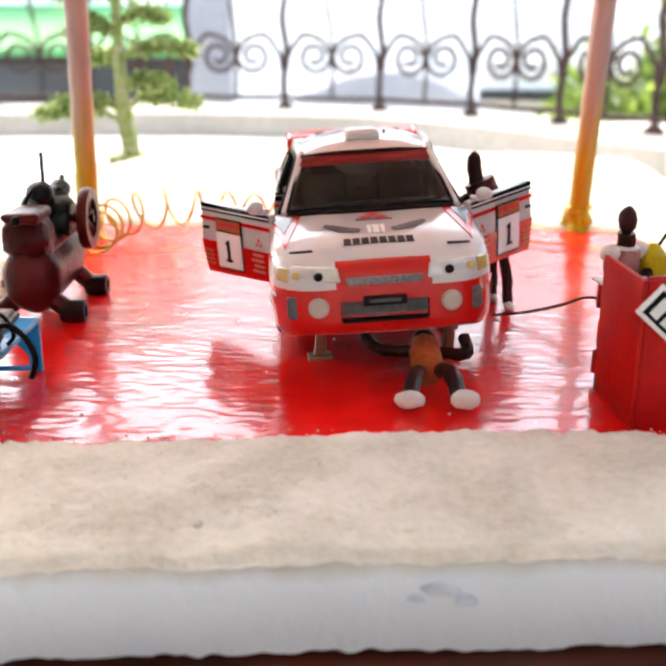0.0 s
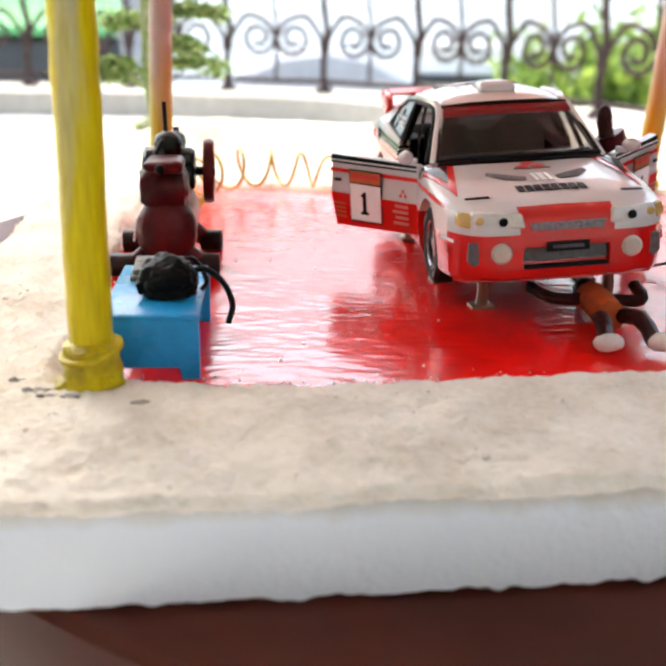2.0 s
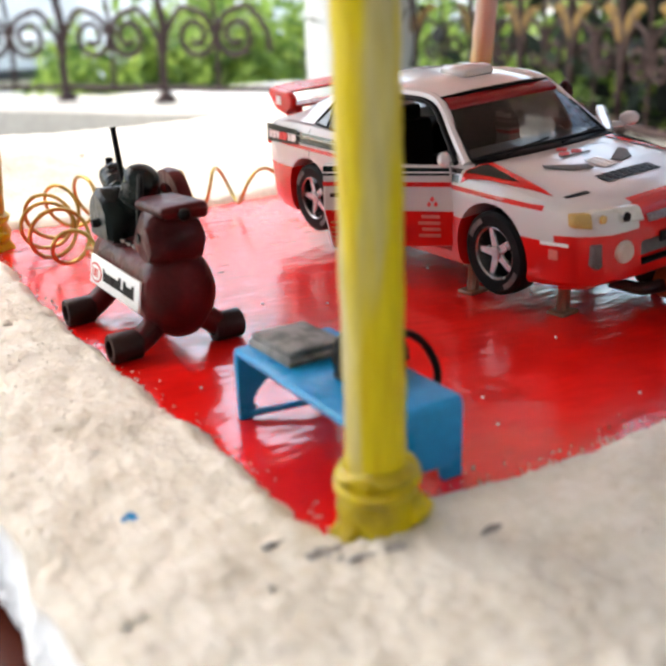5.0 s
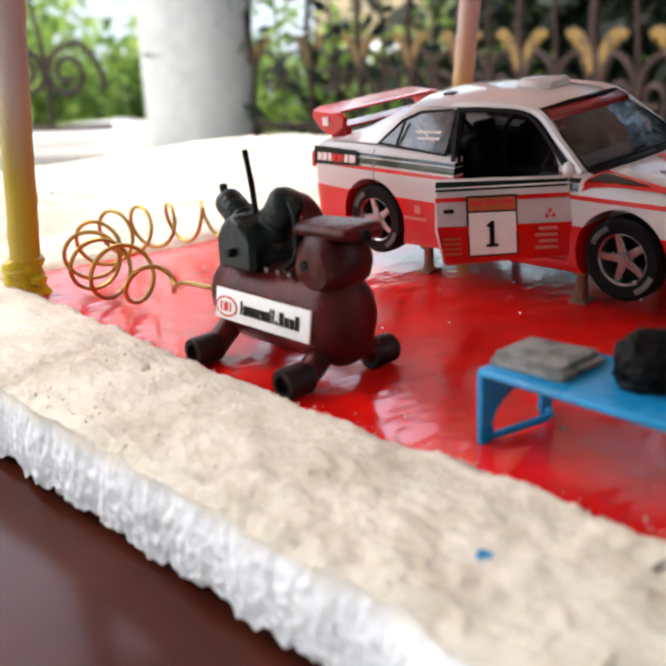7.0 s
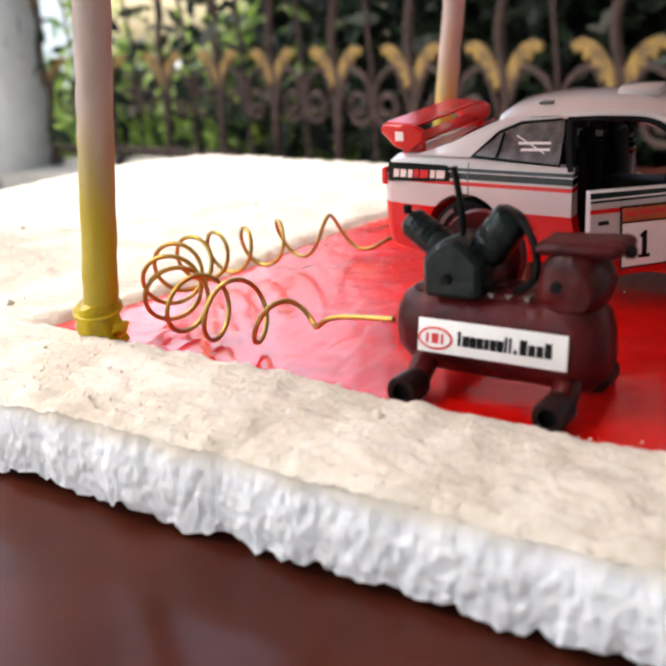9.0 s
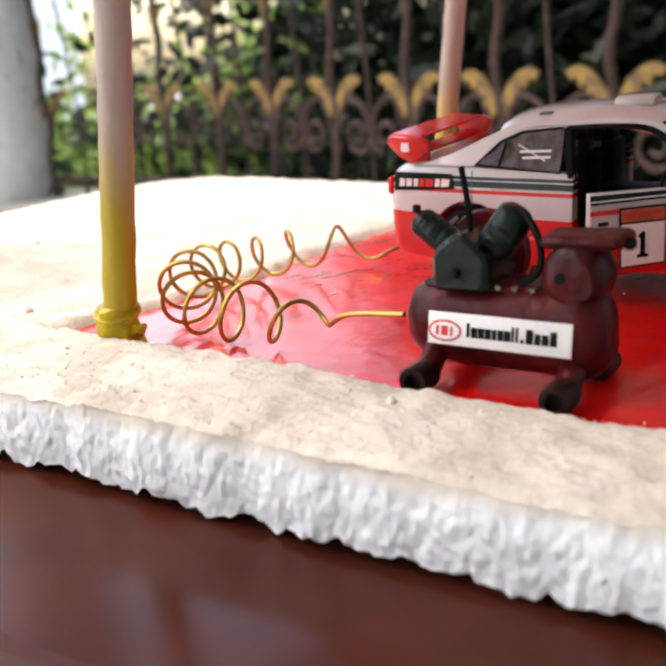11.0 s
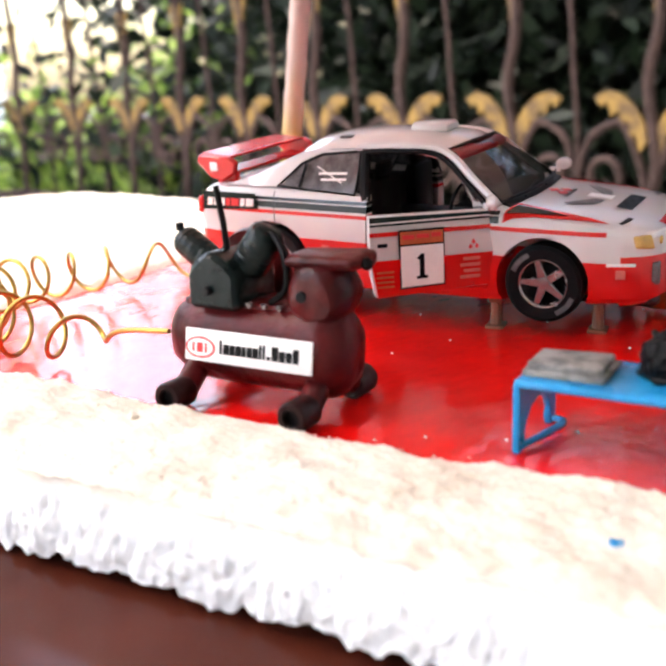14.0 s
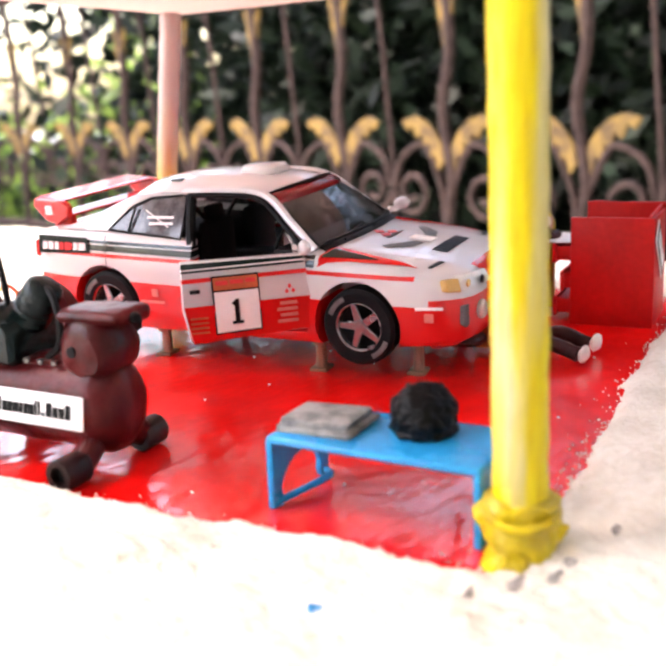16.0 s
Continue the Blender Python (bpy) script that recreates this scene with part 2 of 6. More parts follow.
def thing(name, label, category, at=None, group="", kind=""):
    ob = new(name)
    ob.empty_display_size = 0.01
    if at is not None:
        ob.matrix_basis = at
    return tagged(ob, label, category, group, kind)


def put(x, y, z=0.0, rz=0.0, rx=0.0, ry=0.0):
    """A place in the plan's units, as a matrix in metres."""
    return pose(x * K, y * K, z * K, rx, ry, rz)


def join(*bms):
    out = bmesh.new()
    for b in bms:
        me = bpy.data.meshes.new("tmp")
        b.to_mesh(me)
        out.from_mesh(me)
        b.free()
        bpy.data.meshes.remove(me)
    return out


def box(x0, x1, y0, y1, z0, z1, bevel=0.0, seg=2):
    bm = bmesh.new()
    bmesh.ops.create_cube(bm, size=1)
    bmesh.ops.scale(bm, vec=(x1 - x0, y1 - y0, z1 - z0), verts=bm.verts)
    bmesh.ops.translate(bm, vec=((x0 + x1) / 2, (y0 + y1) / 2, (z0 + z1) / 2), verts=bm.verts)
    if bevel:
        bmesh.ops.bevel(bm, geom=bm.edges[:], offset=bevel, segments=seg, profile=0.5, affect="EDGES")
    return bm


def lathe(profile, n=32, axis="z", at=(0, 0, 0), cap=True):
    """A turned solid from (radius, height) pairs about z, laid along x, y or z."""
    bm = bmesh.new()
    rings = []
    for r, h in profile:
        if r < 1e-6:
            rings.append([bm.verts.new((0, 0, h))])
        else:
            rings.append([bm.verts.new((r * math.cos(2 * math.pi * i / n), r * math.sin(2 * math.pi * i / n), h)) for i in range(n)])
    for a, b in zip(rings, rings[1:]):
        for i in range(n):
            j = (i + 1) % n
            q = [a[i % len(a)], a[j % len(a)], b[j % len(b)], b[i % len(b)]]
            q = [v for k, v in enumerate(q) if v not in q[:k]]
            if len(q) > 2:
                bm.faces.new(q)
    for ring in (rings[0], rings[-1]):
        if len(ring) > 2 and cap:
            bm.faces.new(ring)
    if axis == "x":
        bm.transform(Matrix.Rotation(radians(90), 4, "Y"))
    elif axis == "y":
        bm.transform(Matrix.Rotation(radians(-90), 4, "X"))
    bm.transform(Matrix.Translation(at))
    return bm


def tube(points, radius, n=8, closed=False, taper=None):
    """A tube along a line of points."""
    bm = bmesh.new()
    pts = [Vector(p) for p in points]
    rings, up = [], Vector((0.13, 0.21, 0.97))
    for i, p in enumerate(pts):
        a = pts[i - 1] if i or closed else pts[0]
        b = pts[(i + 1) % len(pts)] if i + 1 < len(pts) or closed else pts[-1]
        d = (b - a).normalized()
        s = d.cross(up)
        if s.length < 1e-3:
            s = d.cross(Vector((1, 0, 0)))
        s.normalize()
        u = s.cross(d)
        r = radius if taper is None else radius * (1 + (taper - 1) * i / (len(pts) - 1))
        rings.append([bm.verts.new(p + r * (math.cos(2 * math.pi * k / n) * s + math.sin(2 * math.pi * k / n) * u)) for k in range(n)])
        up = u
    m = len(rings)
    for i in range(m if closed else m - 1):
        a, b = rings[i], rings[(i + 1) % m]
        for k in range(n):
            bm.faces.new((a[k], a[(k + 1) % n], b[(k + 1) % n], b[k]))
    if not closed:
        bm.faces.new(rings[0])
        bm.faces.new(rings[-1])
    return bm


def smooth_line(points, steps=8):
    """Catmull-Rom through the points."""
    p = [Vector(q) for q in points]
    p = [2 * p[0] - p[1]] + p + [2 * p[-1] - p[-2]]
    out = []
    for i in range(1, len(p) - 2):
        for s in range(steps):
            t = s / steps
            a, b, c, d = p[i - 1:i + 3]
            out.append(0.5 * ((2 * b) + (c - a) * t + (2 * a - 5 * b + 4 * c - d) * t * t + (3 * b - a - 3 * c + d) * t ** 3))
    out.append(p[-2])
    return out


def prism(outline, depth, axis="y", at=0.0, bevel=0.0):
    """A flat shape of (u, v) points with a thickness, in the plane across an axis."""
    bm = bmesh.new()
    def place(u, v, w):
        return {"x": (w, u, v), "y": (u, w, v), "z": (u, v, w)}[axis]
    lo = [bm.verts.new(place(u, v, at)) for u, v in outline]
    hi = [bm.verts.new(place(u, v, at + depth)) for u, v in outline]
    n = len(outline)
    bm.faces.new(lo)
    bm.faces.new(hi)
    for i in range(n):
        bm.faces.new((lo[i], lo[(i + 1) % n], hi[(i + 1) % n], hi[i]))
    if bevel:
        bmesh.ops.recalc_face_normals(bm, faces=bm.faces)
        bmesh.ops.bevel(bm, geom=bm.edges[:], offset=bevel, segments=1, affect="EDGES")
    return bm


def ball(x, y, z, rx, ry=None, rz=None, n=2):
    bm = bmesh.new()
    bmesh.ops.create_icosphere(bm, subdivisions=n, radius=1)
    bmesh.ops.scale(bm, vec=(rx, ry or rx, rz or rx), verts=bm.verts)
    bmesh.ops.translate(bm, vec=(x, y, z), verts=bm.verts)
    return bm


def wobble(bm, amount, size, seed=0.0):
    """Hand-made unevenness."""
    for v in bm.verts:
        v.co += amount * noise.noise_vector(v.co / size + Vector((seed, seed * 1.7, 0)))
    return bm


# ---- the terrace round the diorama ----
FLOOR_Z, GROUND_Z, LEDGE_Z, ROOF_Z = -10.3, -48.5, -7.6, 46.0


def arc(az, r):
    return 4.0 + r * math.sin(radians(az)), 8.0 + r * math.cos(radians(az))


def smooth_plan(points, steps=12):
    return [(p.x, p.y) for p in smooth_line([(x, y, 0) for x, y in points], steps)]


FRONT_LINE = smooth_plan([(-110, 90), (-75, 114), (-48, 124), (-23, 127), (-2, 124), (10, 117.5), (20, 107.5), (28, 97), (38, 84)])
SIDE_LINE = smooth_plan([(40, 83), (43.5, 72), (42.5, 58), (39.5, 46), (36.5, 35), (34, 26.5), (31.6, 17), (29, 5), (27, -12), (26, -40)])


def band_along(line, d0, d1, z0, z1):
    """A wall of rectangular section along a line of the plan, from d0 to d1 to its left."""
    bm = bmesh.new()
    rings = []
    for i, (x, y) in enumerate(line):
        a, b = line[max(0, i - 1)], line[min(len(line) - 1, i + 1)]
        t = Vector((b[0] - a[0], b[1] - a[1])).normalized()
        n = Vector((-t.y, t.x))
        rings.append([bm.verts.new((x + n.x * d, y + n.y * d, z)) for d, z in ((d0, z0), (d0, z1), (d1, z1), (d1, z0))])
    for a, b in zip(rings, rings[1:]):
        for k in range(4):
            bm.faces.new((a[k], a[(k + 1) % 4], b[(k + 1) % 4], b[k]))
    bm.faces.new(rings[0])
    bm.faces.new(rings[-1])
    return bm


single("floor", box(-130, 60, -78, 140, FLOOR_Z - 3, FLOOR_Z), TILE, "pale tiled terrace floor", "floor", kind="structure")
single("parapet", band_along(FRONT_LINE, -9.5, 5, FLOOR_Z - 12, LEDGE_Z), CREAM_WALL, "curved cream-rendered parapet with a broad flat top", "parapet wall", kind="structure", angle=50)
single("parapet", band_along(SIDE_LINE, -5, 5, FLOOR_Z - 12, LEDGE_Z - 0.01), CREAM_WALL, "cream-rendered side parapet under the railing", "parapet wall", kind="structure", angle=50)
single("ground", box(-1400, 1400, -1400, 1700, GROUND_Z - 10, GROUND_Z), TILE, "pale concrete yard beyond the terrace", "ground", kind="structure")
# out of view; added to bounce light onto the board's front
single("unseen_house_wall", box(-130, 60, -78, -72, FLOOR_Z, ROOF_Z + 6), HOUSE_WALL, "unseen plain house wall behind the terrace, added to bounce light", "wall", kind="structure")
# out of view; edge set to shade the near board, leaving its back sunlit
single("ceiling", box(-130, 44, -72, 36, ROOF_Z, ROOF_Z + 6), HOUSE_WALL, "unseen plain veranda ceiling shading the near part of the board", "ceiling", kind="structure")

# added out of view: closes the left side and blocks low sky
single("unseen_wing_wall", box(-136, -130, -78, 85, FLOOR_Z - 3, ROOF_Z + 6), HOUSE_WALL, "unseen plain wall added at the terrace's end to limit side light", "wall", kind="structure")

cx, cy = -7.0 + 90 * math.sin(radians(31.4)), 5.0 + 90 * math.cos(radians(31.4))
column = thing("column", "round pale grey column standing on the parapet", "column", put(cx, cy), kind="structure")
part("shaft", lathe([(5.1, LEDGE_Z - 0.5), (5.05, 20), (4.9, ROOF_Z + 30)], 48), COLUMN, column)
part("plinth", lathe([(5.6, LEDGE_Z - 2.5), (5.6, LEDGE_Z - 0.6), (5.3, LEDGE_Z - 0.3), (5.0, LEDGE_Z - 0.3)], 48), material("dark_grey_plinth", (0.16, 0.16, 0.15), 0.7), column, "dark grey column foot")


# iron railing: alike bays on the parapet
def spiral(cx_, cz, r0, r1, turns, start, side, n=26):
    return [(cx_ + side * (r0 + (r1 - r0) * i / n) * math.cos(start + 2 * math.pi * turns * i / n), 0,
             cz + (r0 + (r1 - r0) * i / n) * math.sin(start + 2 * math.pi * turns * i / n)) for i in range(n + 1)]


def railing_bay(W, f, gilt):
    """A bay of width W, its scrollwork as high as f allows, round its own middle; its post stands at the left end."""
    bay = thing("iron_railing", "brown wrought-iron railing bay with scrolls" + (" and gilt leaves" if gilt else ""), "railing", group="railing bays along the parapet")
    q, H1, H2 = W / 11.5, 7.2 * f, 21.0 * f
    part("upright", tube(smooth_line([(-W / 2, 0, 0.4), (-W / 2 - 0.12, 0, 3.6 * f), (-W / 2 + 0.28, 0, H1), (-W / 2 - 0.25, 0, 11 * f), (-W / 2 + 0.2, 0, 14.5 * f), (-W / 2 - 0.4, 0, H2)], 4), 0.34 * q + 0.05, 8), IRON, bay)
    part("foot", lathe([(1.0 * q, -0.1), (0.9 * q, 0.5), (0.5 * q, 0.9)], 12, at=(-W / 2, 0, 0)), IRON, bay)
    part("thin_bar", tube(smooth_line([(0, 0, 1.3), (0.1, 0, 5 * f), (0, 0, 8.5 * f), (-0.5 * q, 0, 12 * f), (-0.9 * q, 0, 15 * f), (-2.2 * q, 0, H2)], 4), 0.21 * q, 8), IRON, bay)
    part("bottom_rail", tube([(-W / 2, 0, 1.4), (0, 0, 1.3), (W / 2, 0, 1.4)], 0.30, 8), IRON, bay)
    part("top_rail", tube([(-W / 2, 0, H2), (0, 0, H2), (W / 2, 0, H2)], 0.45, 8), IRON, bay)
    for side in (-1, 1):
        arch = [(side * (W / 2 - 0.3 * q), 0, 4.8 * f), (side * (W / 2 - 0.55 * q), 0, 6.6 * f), (side * (W / 2 - 1.9 * q), 0, 8.7 * f), (side * 2.9 * q, 0, 9.0 * f), (side * 1.0 * q, 0, 8.2 * f), (side * 0.25 * q, 0, 6.6 * f)]
        part("arch", tube(smooth_line(arch, 6), 0.27 * q, 7), IRON, bay)
        curl = [(p[0], 0, p[2]) for p in spiral(side * 2.1 * q, 6.4 * f, 1.95 * q, 0.55 * q, 1.4, math.pi, side)]
        part("scroll", tube(curl, 0.27 * q, 7), IRON, bay)
        leaf = [(0.15, 8.2), (0.5, 9.0), (1.2, 9.75), (2.2, 10.3), (3.3, 10.55), (4.4, 10.25), (3.9, 9.75), (3.4, 10.0), (3.0, 9.3), (2.5, 9.6), (2.2, 8.8), (1.75, 9.1), (1.5, 8.2), (1.2, 8.5), (0.8, 7.6)]
        if gilt:
            part("leaf", prism([(-W / 2 + side * u * q, v * f) for u, v in leaf], 0.35 * q, "y", -0.18 * q, bevel=0.05 * q), GILT, bay, "gilt leaf ornament")
    bud = [(-0.5, 15.2), (-1.1, 17.4), (-0.35, 16.7), (0, 18.4), (0.35, 16.7), (1.1, 17.4), (0.5, 15.2), (0, 13.6)]
    if gilt:
        part("bud", prism([(-W / 2 + u * q, v * f) for u, v in bud], 0.4 * q, "y", -0.2 * q, bevel=0.05 * q), GILT, bay, "gilt bud ornament")
    return bay


def along(line, s):
    for (xa, ya), (xb, yb) in zip(line, line[1:]):
        d = math.hypot(xb - xa, yb - ya)
        if s <= d:
            return xa + (xb - xa) * s / d, ya + (yb - ya) * s / d
        s -= d
    return None


def run_railing(line, W, f, post, gilt):
    """Bays end to end along a line, so that a post stands nearest the given place."""
    total = sum(math.dist(a, b) for a, b in zip(line, line[1:]))
    near = min(np.arange(0, total, 0.1), key=lambda s: math.dist(along(line, s), post))
    first, s = None, near % W
    while s + W < total:
        (xa, ya), (xb, yb) = along(line, s), along(line, s + W)
        m = put((xa + xb) / 2, (ya + yb) / 2, LEDGE_Z, math.degrees(math.atan2(yb - ya, xb - xa)))
        if first is None:
            first = railing_bay(W, f, gilt)
            first.matrix_basis = m
        else:
            copy_thing(first, m)
        s += W


run_railing(FRONT_LINE, 12.5, 1.0, (-13.0, 125.5), False)
run_railing(SIDE_LINE, 6.9, 0.84, (34.9, 29.8), True)


# ---- garden and neighbourhood ----
def leaves(count, centre, size, leaf, seed, mats):
    """A crown of many small pointed leaves, gathered in uneven clumps."""
    rng = np.random.default_rng(seed)
    verts, faces = [], []
    clumps = rng.normal(size=(max(4, count // 60), 3)) * 0.42
    for k in range(count):
        c = clumps[rng.integers(len(clumps))] + rng.normal(size=3) * 0.17
        p = np.array(centre) + c * np.array(size)
        a = rng.normal(size=3)
        a /= np.linalg.norm(a)
        b = np.cross(a, rng.normal(size=3))
        b /= np.linalg.norm(b)
        s = leaf * rng.uniform(0.6, 1.5)
        i = len(verts)
        verts += [tuple(p - a * s), tuple(p + b * s * 0.45 - a * 0.1 * s), tuple(p + a * s), tuple(p - b * s * 0.45 - a * 0.1 * s)]
        faces.append((i, i + 1, i + 2, i + 3))
    me = bpy.data.meshes.new("leaves")
    me.from_pydata([tuple(c * K for c in v) for v in verts], [], faces)
    me.materials.append(mats)
    return me


def garden_tree(x, y, height, crown, seed, mat, count=1500, leaf=2.2, label="leafy garden tree, its shade put into the dark leaf colour"):
    rng = random.Random(seed)
    t = thing("garden_tree", label, "tree", put(x, y, GROUND_Z), group="trees beyond the railing")
    bends = [(0, 0, 0)] + [(rng.uniform(-2, 2), rng.uniform(-2, 2), height * f) for f in (0.3, 0.6, 0.85)]
    limbs = [tube(smooth_line(bends, 5), 1.8, 9, taper=0.35)]
    for k in range(5):
        z0 = height * rng.uniform(0.35, 0.7)
        a = rng.uniform(0, 6.28)
        limbs.append(tube(smooth_line([(0, 0, z0), (crown * 0.25 * math.cos(a), crown * 0.25 * math.sin(a), z0 + height * 0.12),
                                       (crown * 0.55 * math.cos(a), crown * 0.55 * math.sin(a), z0 + height * 0.2)], 4), 0.8, 7, taper=0.4))
    part("trunk", join(*limbs), WOOD_BARK, t)
    ob = new("crown", leaves(count, (0, 0, height * 0.78), (crown, crown, height * 0.42), leaf, seed, mat))
    ob.parent = t
    return t


for k in range(4, 12):
    x, y = 68 + random.uniform(-4, 12) - 0.10 * k * k, 112 - 13.5 * k
    # leaf colour carries the shade of these trees
    garden_tree(x, y, random.uniform(60, 80), random.uniform(17, 23), 40 + k, SHADED_FOLIAGE, 6500, 0.95)
for k in range(10):
    az = 8 + k * 4.4
    x, y = arc(az + 4, 158 + random.uniform(-10, 20))
    garden_tree(x, y, random.uniform(36, 50), random.uniform(12, 17), 70 + k, FOLIAGE, 2300, 1.3, "low bright green garden shrub on a thin trunk")
# lighter leaf colour for the sunlit stretch before the hedge
for x, y, h, seed in ((47, 86, 39, 91), (53, 80, 45, 92), (57, 72, 47, 93), (61, 63, 45, 94)):
    garden_tree(x, y, h, 8.5, seed, FOLIAGE, 1500, 0.8, "low bright green garden shrub on a thin trunk")
# hedge darkened by colour to look shaded
hedge = new("hedge", leaves(26000, (0, 0, 0), (58, 16, 30), 0.85, 5, SHADED_FOLIAGE))
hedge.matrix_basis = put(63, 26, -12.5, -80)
tagged(hedge, "dense green hedge behind the railing, its shade put into the leaf colour", "hedge", kind="stuff")


def house(x, y, w, d, h, rz, label, windows):
    t = thing("neighbour_house", label, "house", put(x, y, GROUND_Z, rz))
    part("wall", box(-w / 2, w / 2, 0, d, 0, h), WHITE_WALL, t)
    part("roof", box(-w / 2 - 6, w / 2 + 6, -8, d + 6, h, h + 5), material("grey_roof_edge", (0.12, 0.13, 0.15), 0.6), t, "dark grey flat roof edge")
    for wx, wz, ww, wh in windows:
        win = part("window", box(wx - ww / 2, wx + ww / 2, -1.2, -0.2, wz, wz + wh, 0.3), WHITE_WALL, t)
        part("pane", box(wx - ww / 2 + 2, wx + ww / 2 - 2, -1.5, -1.3, wz + 2, wz + wh - 2), DARK_GLASS, win, "dark window pane")
    return t


house(-20, 420, 330, 120, 190, 0, "white house across the yard", [(-100, 70, 40, 60), (-20, 70, 40, 60), (70, 70, 40, 60)])
house(150, 330, 150, 90, 170, -28, "white neighbouring house with dark windows behind the shrubs", [(-40, 60, 26, 50), (10, 60, 26, 50), (48, 60, 20, 50)])

vehicle = thing("parked_van", "grey rounded parked vehicle seen beyond the railing", "car", put(-0.8, 235, GROUND_Z))
prof = [(-30, 0), (-31, 20), (-26, 30), (-19, 36), (-9, 40.5), (2, 42), (12, 40), (20, 36), (26, 30.5), (31, 20), (30, 0)]
part("body", prism(prof, 34, "y", 0, bevel=1.5), HAZY_GREY, vehicle)
part("side_glass", prism([(-24, 18), (-20, 27), (-9, 31), (10, 31), (20, 27), (25, 18)], 0.6, "y", -0.7), DARK_GLASS, vehicle, "dark side window")
for wx in (-20, 22):
    part("wheel", lathe([(0, -0.5), (7, -0.5), (7.5, 0.5), (7.5, 5), (0, 5)], 24, "y", (wx, -0.6, 5)), RUBBER, vehicle)

stall = thing("green_awning", "white shop stall with a green awning beyond the railing", "awning", put(-74, 225, GROUND_Z))
part("back", box(-72, 27, 30, 34, 0, 74), WHITE_WALL, stall)
# dark material stands in for the shade under the awning
part("counter", box(-72, 27, 6, 18, 0, 43.5, 0.6), DARK_GLASS, stall, "counter with the awning's shade put into its dark colour")
part("canopy", prism([(0, 44), (30, 54), (30, 55.5), (0, 45.5)], 99, "x", -72), GREEN_AWNING, stall, "green awning cloth")
for wx in (-68, 24):
    part("post", tube([(wx, 1.5, 0), (wx, 1.5, 44)], 1.2, 8), IRON, stall)
kerb = thing("low_wall", "pale low boundary wall with a dark ledge", "wall", put(28, 190, GROUND_Z, -6))
part("body", box(-10.5, 9.5, 0, 6, 0, 45), WHITE_WALL, kerb)
part("ledge", box(-10.5, 9.5, -1.5, -0.1, 37.5, 39.5, 0.4), DARK_GLASS, kerb, "dark ledge")
pillar = thing("gate_pillar", "tall grey rendered gate pillar beyond the railing", "pillar", put(-31.5, 178, GROUND_Z))
part("shaft", box(-4, 4, -4, 4, 0, 76, 0.4), HAZY_GREY, pillar)
part("cap", box(-5, 5, -5, 5, 76, 79, 0.5), HAZY_GREY, pillar)

# ---- the table under the board ----
TABLE_TOP = -0.53
table = thing("round_table", "small round table with a glossy dark brown varnished top", "table", put(1.9, 10.7))
part("tabletop", lathe([(0, TABLE_TOP - 0.9), (8.18, TABLE_TOP - 0.9), (8.27, TABLE_TOP - 0.80), (8.30, TABLE_TOP - 0.42), (8.29, TABLE_TOP - 0.06), (8.23, TABLE_TOP), (0, TABLE_TOP)], 96), TABLE, table)
part("pedestal", lathe([(1.3, -7.4), (1.0, -5), (1.2, -2.6), (2.4, TABLE_TOP - 0.9)], 32), TABLE, table)
part("base", lathe([(0, FLOOR_Z), (5.0, FLOOR_Z), (5.0, FLOOR_Z + 0.8), (3.0, FLOOR_Z + 1.7), (1.4, -7.4)], 48), TABLE, table)


# ---- the diorama's board ----
def smoothstep(a, b, v):
    t = max(0.0, min(1.0, (v - a) / (b - a)))
    return t * t * (3 - 2 * t)


def red_inside(x, y):
    """How far a place lies inside the painted floor."""
    left = -3.22 - 0.09 * min(max(y - 5.6, 0), 4.5)
    front = 5.64 + 0.085 * (x + 2.5) + 0.05 * math.sin(x * 1.3)
    back = 13.15 + 0.12 * math.sin(x)
    return min(x - left, 3.75 - x, y - front, back - y) + 0.07 * noise.noise((x * 2.2, y * 2.2, 3.1)) + 0.035 * noise.noise((x * 9, y * 9, 1.1)) + 0.05 * smoothstep(1.5, 3.4, x) * noise.noise((x * 5, y * 24, 8.1)) + 0.02 * noise.noise((x * 22, y * 22, 6.1))


def left_edge(y):
    return -4.34 - 0.075 * (y - 4)


def front_edge(x):
    return 3.92 + 0.10 * (x + 2.8)


RIGHT_X = 5.4


def back_edge(x):
    return 20.7 - 0.10 * x + 0.25 * noise.noise((x * 0.9, 2.0, 4.0))


def sand_height(x, y):
    h = 0.075 + 0.03 * noise.noise((x * 1.3, y * 1.3, 0)) + 0.028 * noise.noise((x * 4, y * 4, 7)) + 0.014 * noise.noise((x * 13, y * 13, 2))
    h += 0.014 * noise.noise((x * 9, y * 9, 12)) + 0.011 * noise.noise((x * 21, y * 21, 5)) + 0.009 * noise.noise((x * 40, y * 40, 8))
    h += 0.50 * math.exp(-((x + 3.2) ** 2 / 2.6 + (y - 16.3) ** 2 / (0.8 if y < 16.3 else 5.0)))        # mound under the tree
    h += 0.16 * math.exp(-((x - 3.0) ** 2 / 3.0 + (y - 19.6) ** 2 / 1.3)) + 0.10 * math.exp(-((x + 4.1) ** 2 / 0.8 + (y - 10.6) ** 2 / 5.0))
    return h * (1 - smoothstep(-0.10, 0.06, red_inside(x, y))) - 0.06 * smoothstep(-0.02, 0.10, red_inside(x, y))


NX, NY = 260, 360
bm = bmesh.new()
grid = []
